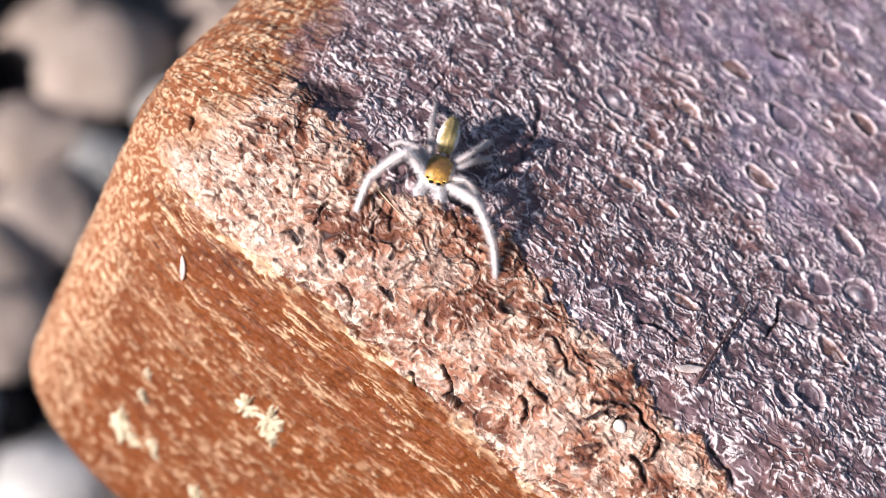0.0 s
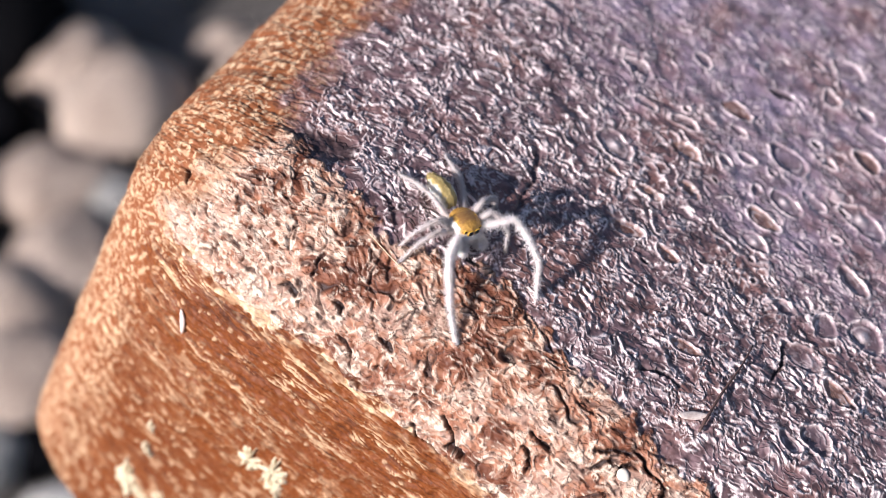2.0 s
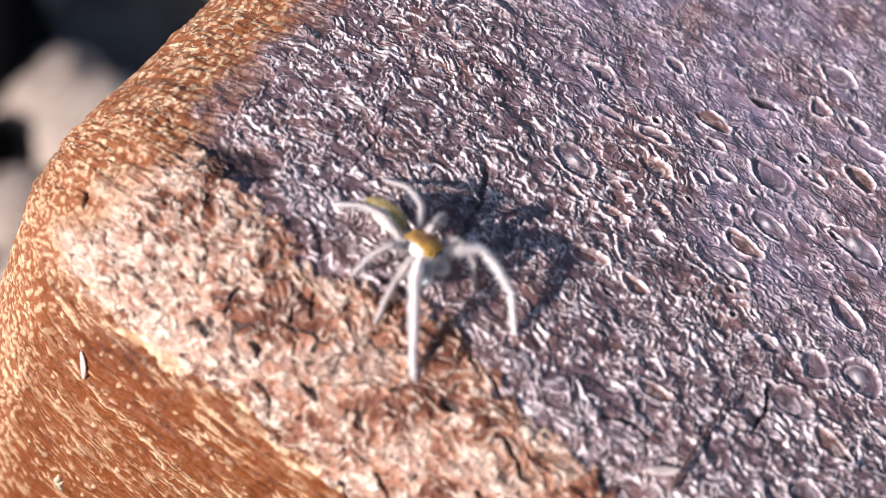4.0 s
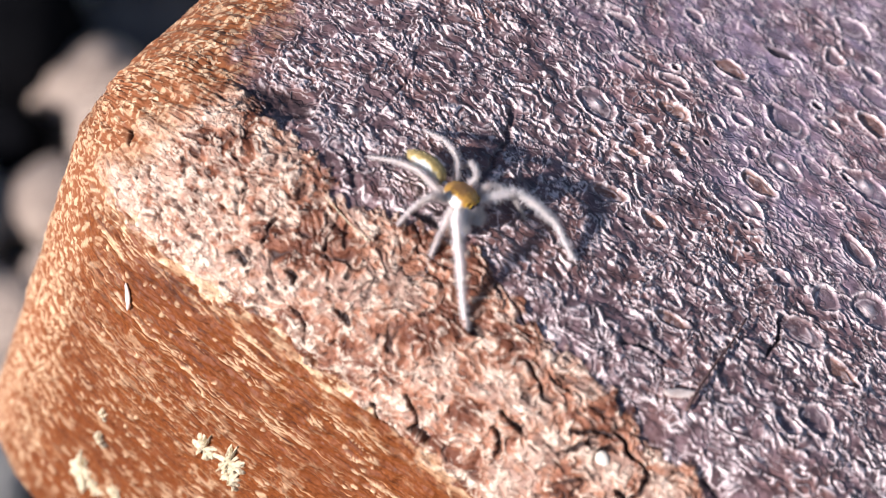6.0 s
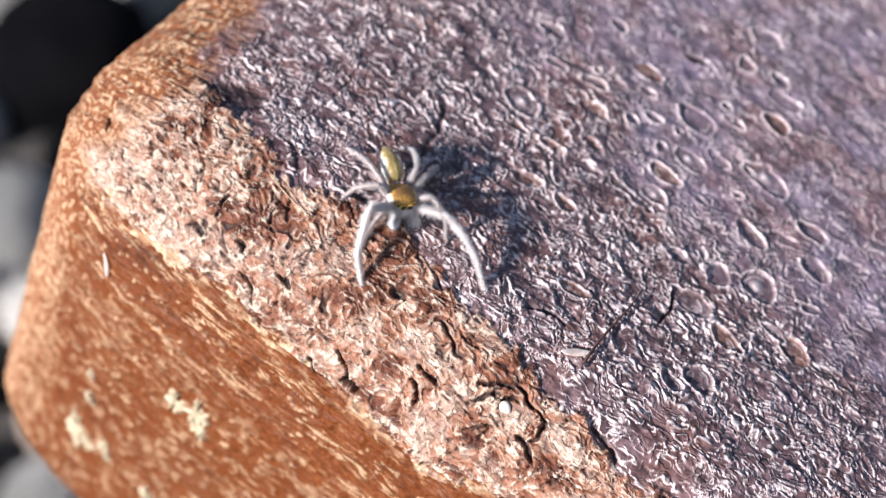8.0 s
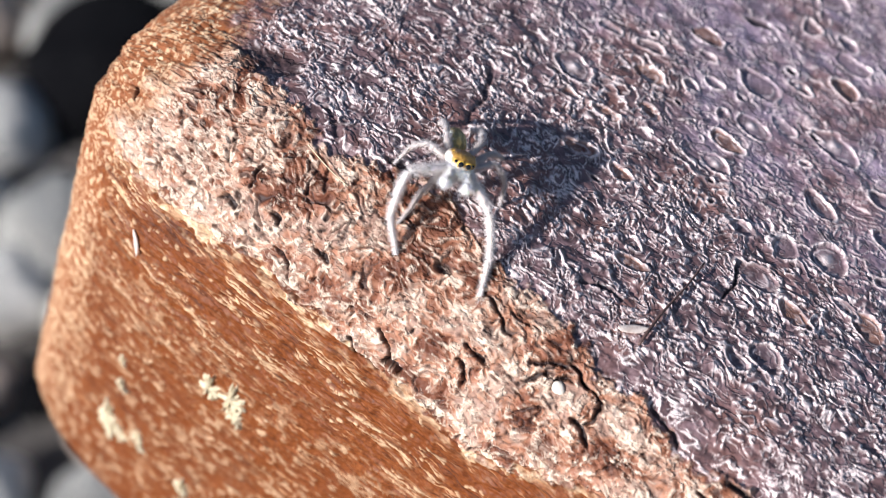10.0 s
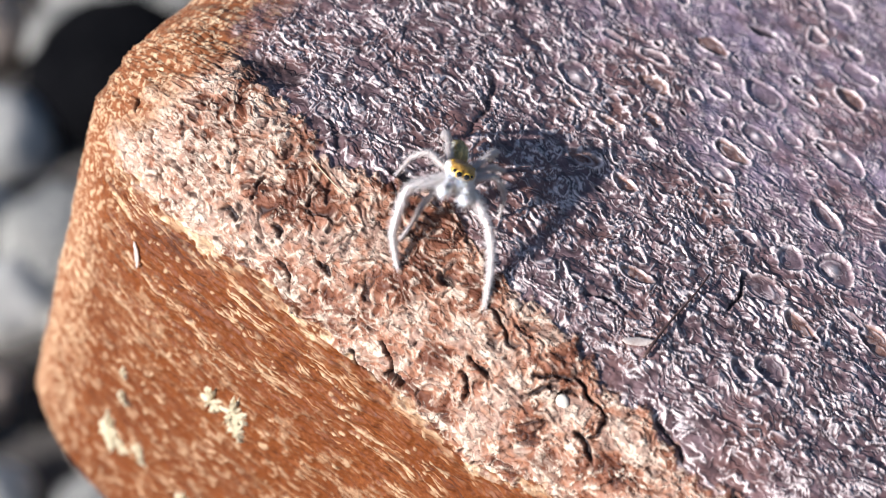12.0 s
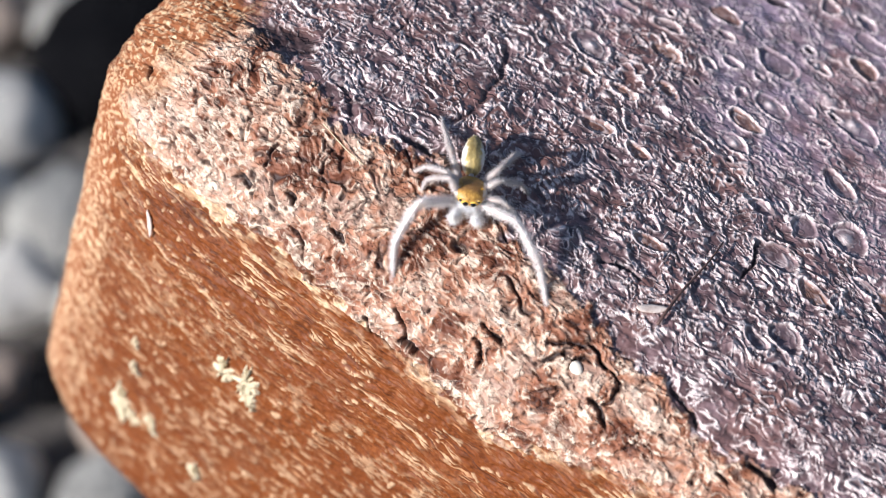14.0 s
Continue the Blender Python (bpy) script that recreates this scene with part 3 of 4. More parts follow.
# ---- mesh helpers ----
def part(name, bm, material, parent=None, label="", smooth=True):
    """Links a bmesh as one mesh object, under a thing where one is given."""
    mesh = bpy.data.meshes.new(name)
    if smooth:
        for face in bm.faces:
            face.smooth = True
    bm.to_mesh(mesh)
    bm.free()
    mesh.materials.append(material)
    ob = new(name, mesh)
    if parent:
        ob.parent = parent
    return tagged(ob, label) if label else ob


def ball(bm, centre, radii, turn=None, rings=12, around=16):
    """Adds an ellipsoid; turn: a 3 x 3 matrix."""
    made = bmesh.ops.create_uvsphere(bm, u_segments=around, v_segments=rings, radius=1.0)["verts"]
    for v in made:
        p = Vector((v.co.x * radii[0], v.co.y * radii[1], v.co.z * radii[2]))
        v.co = (turn @ p if turn else p) + Vector(centre)
    return made


def hair(bm, root, way, length, wide):
    """Adds one bristle: a thin three-sided spike."""
    side = way.orthogonal().normalized()
    other = way.cross(side).normalized()
    base = [bm.verts.new(root + wide * (math.cos(a) * side + math.sin(a) * other)) for a in (0.0, 2.094, 4.189)]
    tip = bm.verts.new(root + way * length)
    for n in range(3):
        bm.faces.new((base[n], base[(n + 1) % 3], tip))


# ---- ground, stones and the post under the beam ----
def ground_material():
    m = Nodes("stony_ground")
    big, small = m.noise(14, 5), m.noise(160, 5, 0.6)
    colour = m.ramp(big, (0.35, (0.060, 0.054, 0.048)), (0.6, (0.150, 0.135, 0.120)))
    colour = m.mix(m.ramp(small, (0.5, 0.0), (0.75, 0.3)), colour, (0.030, 0.025, 0.022))
    m.set(Base_Color=colour, Roughness=0.95, Specular_IOR_Level=0.2)
    return m.bump(small, 0.8, 0.004).mat


def stone_material(name, dark, light, rough=0.7):
    m = Nodes(name)
    big, small = m.noise(1.2, 4), m.noise(14, 5, 0.6)
    colour = m.ramp(big, (0.3, dark), (0.7, light))
    colour = m.mix(m.ramp(small, (0.45, 0.0), (0.75, 0.5)), colour, tuple(0.6 * c for c in dark))
    m.set(Base_Color=colour, Roughness=rough)
    return m.bump(small, 0.5, 0.05).mat


def build_ground():
    bm = bmesh.new()
    cuts = sorted({-400.0, -60.0, -12.0, -4.0, 4.0, 12.0, 60.0, 400.0} | {n * 0.06 - 1.2 for n in range(41)})
    grid = [[bm.verts.new((a, b, 0.012 * noise.noise((a * 6, b * 6, 0)) if max(abs(a), abs(b)) < 1.2 else 0.0)) for b in cuts] for a in cuts]
    for i in range(len(cuts) - 1):
        for j in range(len(cuts) - 1):
            bm.faces.new((grid[i][j], grid[i + 1][j], grid[i + 1][j + 1], grid[i][j + 1]))
    ob = part("ground", bm, ground_material())
    return tagged(ob, "grey stony ground far below the beam", "ground", kind="structure")


def stone_mesh(seed, size, flat):
    rnd = random.Random(seed)
    bm = bmesh.new()
    bmesh.ops.create_icosphere(bm, subdivisions=3, radius=1.0)
    stretch = (rnd.uniform(0.8, 1.25), rnd.uniform(0.75, 1.0), flat)
    for v in bm.verts:
        p = v.co.normalized()
        bulge = 1 + 0.22 * noise.noise(p * 1.3 + Vector((seed * 3.1, 0, 0))) + 0.10 * noise.noise(p * 3.1 + Vector((0, seed * 1.7, 0)))
        v.co = Vector((p.x * stretch[0], p.y * stretch[1], p.z * stretch[2])) * bulge * size
    return bm


# Stones by the beam's end: x, y and size in millimetres, and kind (3: near-black, in place of shade).
STONES = [
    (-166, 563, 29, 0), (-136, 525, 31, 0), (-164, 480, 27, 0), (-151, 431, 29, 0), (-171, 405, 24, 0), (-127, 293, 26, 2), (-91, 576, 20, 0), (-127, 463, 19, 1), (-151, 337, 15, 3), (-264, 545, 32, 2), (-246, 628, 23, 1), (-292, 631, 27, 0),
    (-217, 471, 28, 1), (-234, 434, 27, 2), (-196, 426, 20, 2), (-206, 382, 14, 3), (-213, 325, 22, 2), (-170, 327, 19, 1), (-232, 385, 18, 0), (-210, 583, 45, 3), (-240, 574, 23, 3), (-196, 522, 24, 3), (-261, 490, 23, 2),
]
# Kept clear of scattered stones; near-black ones stand in for shade: x, y, radius.
SHADE_GAP = (-0.205, 0.560, 0.075)


def build_stones():
    mats = (
        stone_material("beige_stone", (0.38, 0.29, 0.225), (0.58, 0.47, 0.375), 0.8),
        stone_material("grey_stone", (0.26, 0.25, 0.225), (0.44, 0.43, 0.39), 0.7),
        stone_material("white_stone", (0.56, 0.53, 0.47), (0.80, 0.77, 0.70), 0.5),
        # Added near-black stones that stand in for heavy shade on the ground.
        stone_material("shade_stone", (0.003, 0.003, 0.004), (0.008, 0.008, 0.009), 0.9),
    )
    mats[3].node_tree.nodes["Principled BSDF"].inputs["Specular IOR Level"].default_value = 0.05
    words = ("rounded beige stone lying on the grey soil", "smooth grey stone lying on the grey soil", "smooth white stone lying on the grey soil", "near-black stone standing in for heavy shade on the ground")
    rnd = random.Random(5)
    kinds = []
    placed = [(x * 0.001, y * 0.001, size * 0.001, kind) for x, y, size, kind in STONES]
    tries = 0
    while len(placed) < 230 and tries < 8000:
        tries += 1
        x, y, size = rnd.uniform(-0.75, 0.45), rnd.uniform(0.05, 1.15), rnd.uniform(0.018, 0.045)
        if any((x - a) ** 2 + (y - b) ** 2 < (0.62 * (size + c)) ** 2 for a, b, c, _ in placed):
            continue
        if (x - SHADE_GAP[0]) ** 2 + (y - SHADE_GAP[1]) ** 2 < (SHADE_GAP[2] + size) ** 2 or (x - 0.076) ** 2 + (y - 0.01) ** 2 < 0.1**2:
            continue
        placed.append((x, y, size, rnd.choice((0, 1, 2, 2))))
    for n in range(12):
        flat = rnd.uniform(0.6, 0.85)
        bm = stone_mesh(n + 1, 1.0, flat)
        ob = part("stone", bm, mats[n % 4])
        tagged(ob, words[n % 4], "stone", "stones on the ground")
        kinds.append((ob, flat, []))
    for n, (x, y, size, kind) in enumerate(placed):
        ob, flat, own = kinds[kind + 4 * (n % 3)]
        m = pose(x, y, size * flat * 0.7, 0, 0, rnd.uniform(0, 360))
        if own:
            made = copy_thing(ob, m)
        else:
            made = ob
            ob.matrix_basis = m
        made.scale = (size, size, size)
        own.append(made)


build_ground()
build_stones()


def build_post():
    """A square post under the beam, out of the camera's sight, that carries it."""
    p = beam_surface(95.0, EDGE_LEN * 2 + 2 * HALF_W + 45.0) @ AXES_T + (0, 0, HEIGHT)
    top = (p[2] + 14.0) * MM
    bm = bmesh.new()
    bmesh.ops.create_cube(bm, size=1.0)
    for v in bm.verts:
        v.co = Vector((v.co.x * 0.07, v.co.y * 0.07, (v.co.z + 0.5) * top))
    bmesh.ops.bevel(bm, geom=bm.edges[:], offset=0.004, segments=2, affect="EDGES")
    m = Nodes("post_wood")
    grain = m.noise(60, 6, 0.6, m.scaled(4, 4, 0.4))
    m.set(Base_Color=m.ramp(grain, (0.3, (0.10, 0.055, 0.03)), (0.7, (0.26, 0.15, 0.09))), Roughness=0.75)
    m.bump(grain, 0.5, 0.002)
    ob = part("wooden_post", bm, m.mat, smooth=False)
    ob.location = (p[0] * MM, p[1] * MM, -0.005)
    ob.rotation_euler = (0, 0, radians(-31))
    return tagged(ob, "plain square wooden post that carries the beam", "post")


build_post()


# ---- small things lying on the beam ----
def on_beam(ob, x, s, turn=0.0, lift=0.0):
    """Stands a thing on the beam: its z out of the surface, its x turned from along towards the side."""
    p, along, across, out = beam_frame(x, s)
    a = math.cos(radians(turn)) * along + math.sin(radians(turn)) * across
    b = out.cross(a)
    m = Matrix((a, b, out)).transposed().to_4x4()
    m.translation = p + out * lift * MM
    ob.matrix_basis = m
    return ob


def plain_material(name, dark, light, scale=4000.0, rough=0.6, bump=0.3):
    m = Nodes(name)
    n = m.noise(scale, 4, 0.6)
    m.set(Base_Color=m.ramp(n, (0.3, dark), (0.7, light)), Roughness=rough)
    return m.bump(n, bump, 0.00008).mat


LICHEN = plain_material("yellow_lichen", (0.50, 0.41, 0.25), (0.78, 0.69, 0.49), 5000, 0.9, 0.8)
STEM = plain_material("dark_stem", (0.04, 0.022, 0.020), (0.14, 0.078, 0.065), 3000, 0.6)
CHAFF = plain_material("pale_chaff", (0.52, 0.40, 0.34), (0.78, 0.68, 0.60), 4000, 0.5)
GRIT = plain_material("white_grit", (0.72, 0.64, 0.52), (0.86, 0.80, 0.68), 3000, 0.5)


def build_lichen(x, s, size, seed, turn=0.0, long=1.0):
    """A lobed crust with a granular top."""
    bm = bmesh.new()
    rings, around = 22, 60
    rows = []
    for i in range(1, rings + 1):
        row = []
        for j in range(around):
            a = 2 * math.pi * j / around
            edge = 0.50 + 0.95 * noise.noise((2.2 * math.cos(a) + seed * 5.3, 2.2 * math.sin(a), seed)) + 0.6 * noise.noise((5 * math.cos(a), 5 * math.sin(a), seed + 9.0))
            r = max(0.10, edge) * size * i / rings
            px, py = r * math.cos(a) * long, r * math.sin(a)
            grains = abs(noise.noise((px * 4.2, py * 4.2, seed))) + 0.6 * abs(noise.noise((px * 9, py * 9, seed + 3.0)))
            z = (0.10 + 0.34 * grains) * min(1.0, (1 - i / rings) * 5) - (0.25 if i == rings else 0.0)
            row.append(bm.verts.new(Vector((px, py, z)) * MM))
        rows.append(row)
    top = bm.verts.new(Vector((0, 0, 0.2)) * MM)
    for j in range(around):
        bm.faces.new((top, rows[0][j], rows[0][(j + 1) % around]))
        for p, q in zip(rows, rows[1:]):
            bm.faces.new((p[j], q[j], q[(j + 1) % around], p[(j + 1) % around]))
    ob = part("lichen", bm, LICHEN)
    on_beam(ob, x, s, turn, 0.04)
    return tagged(ob, "pale yellow granular lichen patch on the beam's side", "lichen", "lichen patches")


def build_stem():
    bm = bmesh.new()
    rings = []
    for n in range(15):
        k = n / 14
        x, s = 12.95 + (12.66 - 12.95) * k + 0.06 * math.sin(k * 7), -4.9 + 7.2 * k
        p, along, across, out = beam_frame(x, s)
        r = (0.045 + 0.05 * k) * MM
        mid = p + out * (0.30 + 0.03 * math.sin(9 * k)) * MM - Vector((0, 0, HEIGHT * MM))
        rings.append([bm.verts.new(mid + r * (math.cos(a) * along + math.sin(a) * out)) for a in (0, 1.05, 2.09, 3.14, 4.19, 5.24)])
    for a, b in zip(rings, rings[1:]):
        for n in range(6):
            bm.faces.new((a[n], a[(n + 1) % 6], b[(n + 1) % 6], b[n]))
    bm.faces.new(rings[0])
    bm.faces.new(rings[-1])
    bmesh.ops.recalc_face_normals(bm, faces=bm.faces)
    ob = part("twig", bm, STEM)
    ob.location = (0, 0, HEIGHT * MM)
    return tagged(ob, "thin dark dry twig lying on the pitted top", "twig")


def build_thread():
    """A straight dry fibre that spans the crust."""
    bm = bmesh.new()
    rings = []
    for n in range(12):
        k = n / 11
        p, along, across, out = beam_frame(-8.6 + 3.3 * k, 3.8 + 0.6 * k + 0.10 * math.sin(3 * k))
        mid = p + out * (0.42 + 0.05 * math.sin(6 * k)) * MM - Vector((0, 0, HEIGHT * MM))
        rings.append([bm.verts.new(mid + 0.035 * MM * (math.cos(a) * across + math.sin(a) * out)) for a in (0, 1.26, 2.51, 3.77, 5.03)])
    for a, b in zip(rings, rings[1:]):
        for n in range(5):
            bm.faces.new((a[n], a[(n + 1) % 5], b[(n + 1) % 5], b[n]))
    bm.faces.new(rings[0])
    bm.faces.new(rings[-1])
    bmesh.ops.recalc_face_normals(bm, faces=bm.faces)
    ob = part("dry_fibre", bm, LICHEN)
    ob.location = (0, 0, HEIGHT * MM)
    return tagged(ob, "thin straw-yellow plant fibre lying across the flaking crust", "plant fibre")


def build_chaff(name, x, s, turn, length, wide, label, mat):
    """A thin curled scale, thicker in the middle."""
    bm = bmesh.new()
    verts = ball(bm, (0, 0, 0), (length * MM / 2, wide * MM / 2, 0.09 * MM), None, 8, 14)
    for v in verts:
        k = v.co.x / (length * MM / 2)
        v.co.z += 0.10 * MM * k * k
        v.co.y *= 1 - 0.35 * max(k, 0)
        v.co += Vector((0, 0.06 * MM * noise.noise(v.co * 4000), 0))
    ob = part(name, bm, mat)
    on_beam(ob, x, s, turn, 0.16)
    return tagged(ob, label, "plant debris")


def build_grit(x, s, size, seed):
    bm = bmesh.new()
    for v in ball(bm, (0, 0, 0), (size * MM, size * 0.85 * MM, size * 0.7 * MM), None, 10, 12):
        v.co *= 1 + 0.25 * noise.noise(v.co * 2500 + Vector((seed, 0, 0)))
    ob = part("sand_grain", bm, GRIT)
    on_beam(ob, x, s, 20.0 * seed, size * 0.5)
    return tagged(ob, "cream-white grain of sand stuck in the crust", "sand grain", "grains of sand")


build_lichen(-6.5, 25.0, 1.15, 3, 80, 1.9)
build_lichen(-4.8, 24.6, 1.2, 4, 95, 2.0)
build_lichen(-4.3, 26.2, 0.8, 9, 70, 1.6)
build_lichen(-12.9, 38.8, 1.45, 5, 90, 1.7)
build_lichen(-11.6, 39.6, 1.0, 10, 70, 1.6)
build_lichen(-10.1, 38.3, 0.8, 6, 80, 2.0)
build_lichen(-12.7, 33.6, 0.4, 7, 60, 1.8)
build_lichen(-5.6, 40.1, 0.8, 11, 90, 1.8)
build_lichen(-13.2, 30.6, 0.35, 12, 90, 1.8)
build_stem()
build_chaff("seed_husk", 12.0, 1.6, -38, 1.9, 0.55, "small pale seed husk lying beside the dark twig", CHAFF)
build_chaff("bark_splinter", -14.8, 17.3, 75, 2.3, 0.42, "small pale splinter stuck on the fibrous side", CHAFF)
build_thread()
build_grit(10.7, 6.6, 0.42, 1)


# ---- the spider, in millimetres of its own space: y ahead, z up, its waist at the origin ----
def spider_material(name, colour, rough=0.55, soft=0.25, coat=0.0):
    m = Nodes(name)
    n = m.noise(9000, 4, 0.6)
    m.set(Base_Color=colour(m) if callable(colour) else m.mix(m.ramp(n, (0.35, 0.0), (0.7, 0.35)), colour, tuple(min(1.0, 1.25 * c) for c in colour)))
    m.set(Roughness=rough, Subsurface_Weight=soft, Subsurface_Radius=(0.5, 0.4, 0.3), Subsurface_Scale=0.0004, Coat_Weight=coat)
    return m.bump(n, 0.35, 0.00004).mat


def split(m, axis, scale=1000.0):
    """One of the part's own coordinates, in millimetres, ruffled a little."""
    node = m.tree.nodes.new("ShaderNodeSeparateXYZ")
    m.tree.links.new(m.coord.outputs["Object"], node.inputs[0])
    return m.maths("ADD", m.maths("MULTIPLY", node.outputs[axis], scale), m.maths("MULTIPLY", m.maths("SUBTRACT", m.noise(3500, 3), 0.5), 0.5))


def carapace_colour(m):
    wide = m.maths("ABSOLUTE", split(m, 0))
    along = split(m, 1)
    colour = m.ramp(m.noise(6500, 4, 0.65), (0.3, (0.32, 0.15, 0.03)), (0.55, (0.56, 0.31, 0.06)), (0.8, (0.74, 0.50, 0.16)))
    patch = m.maths("MULTIPLY", m.ramp(wide, (0.44, 1.0), (0.62, 0.0)), m.ramp(m.maths("MULTIPLY", along, 0.5), (0.15, 0.0), (0.35, 1.0), (0.62, 1.0), (0.75, 0.0)))
    colour = m.mix(m.maths("MULTIPLY", patch, 0.75), colour, (0.30, 0.15, 0.055))
    colour = m.mix(m.ramp(wide, (0.66, 0.0), (0.82, 1.0)), colour, (0.82, 0.78, 0.70))
    return m.mix(m.ramp(split(m, 2), (0.02, 1.0), (0.2, 0.0)), colour, (0.82, 0.78, 0.70))


def abdomen_colour(m):
    wide = m.maths("ABSOLUTE", split(m, 0))
    base = m.ramp(m.noise(5000, 4, 0.6), (0.3, (0.46, 0.33, 0.10)), (0.7, (0.66, 0.52, 0.22)))
    base = m.mix(m.ramp(wide, (0.04, 0.0), (0.12, 0.75), (0.22, 0.75), (0.30, 0.0)), base, (0.30, 0.22, 0.08))
    return m.mix(m.ramp(wide, (0.34, 0.0), (0.52, 1.0)), base, (0.84, 0.82, 0.74))


SHELL = spider_material("orange_carapace", carapace_colour, 0.45, 0.1)
BELLY = spider_material("yellow_abdomen", abdomen_colour, 0.5, 0.2)
WHITE = spider_material("white_hairy_leg", (0.95, 0.86, 0.81), 0.5, 0.3)
PALE = spider_material("translucent_leg", (0.62, 0.54, 0.50), 0.4, 0.4)
FUR = spider_material("white_fur", (0.96, 0.90, 0.86), 0.6, 0.9)
FUR.node_tree.nodes["Principled BSDF"].inputs["Subsurface Scale"].default_value = 0.0012
EYE = spider_material("black_eye", (0.006, 0.005, 0.005), 0.08, 0.0, 1.0)
GOLD = spider_material("golden_brow", (0.80, 0.50, 0.05), 0.5, 0.1)


def fuzz(bm, faces, count, length, wide, rnd, lean=Vector((0, 0, 0))):
    """Bristles on some faces of a part."""
    faces = [([v.co.copy() for v in f.verts], f.normal.copy()) for f in faces]
    for _ in range(count):
        corners, n = faces[rnd.randrange(len(faces))]
        a, b = rnd.random(), rnd.random()
        p = corners[0].lerp(corners[1], a).lerp(corners[-1].lerp(corners[-2], a), b)
        way = (n + lean + Vector((rnd.gauss(0, 0.35), rnd.gauss(0, 0.35), rnd.gauss(0, 0.35)))).normalized()
        hair(bm, p, way, length * rnd.uniform(0.3, 1.25) * MM, wide * MM)


def limb(length, r0, r1, swell, hairs, hair_len, seed, material, name, parent, bow=0.0, tip=False):
    """A leg's joint from the origin along y: a tapering tube with rounded ends and bristles."""
    rnd = random.Random(seed)
    bm = bmesh.new()
    rings = []
    for n in range(13):
        k = n / 12
        r = r0 + (r1 - r0) * k + swell * math.sin(math.pi * k)
        ends = min(1.0, math.sqrt(max(0.0, 1 - (1 - min(k, 1 - k) / 0.09) ** 2)) if min(k, 1 - k) < 0.09 else 1.0)
        r *= max(ends, 0.62)
        y = length * k
        rings.append([bm.verts.new((r * math.cos(a) * MM, y * MM, (r * math.sin(a) + bow * math.sin(math.pi * k)) * MM)) for a in [2 * math.pi * i / 12 for i in range(12)]])
    for a, b in zip(rings, rings[1:]):
        for n in range(12):
            bm.faces.new((a[n], b[n], b[(n + 1) % 12], a[(n + 1) % 12]))
    bm.faces.new(rings[0])
    bm.faces.new(list(reversed(rings[-1])))
    bmesh.ops.recalc_face_normals(bm, faces=bm.faces)
    bm.normal_update()
    fuzz(bm, [f for f in bm.faces if len(f.verts) == 4], hairs, hair_len, 0.009, rnd, Vector((0, 0.35, 0)))
    if tip:
        for side in (-1, 1):
            hair(bm, Vector((0.03 * side, length - 0.04, 0)) * MM, Vector((0.3 * side, 0.5, -0.6)).normalized(), 0.12 * MM, 0.02 * MM)
    return part(name, bm, material, parent)


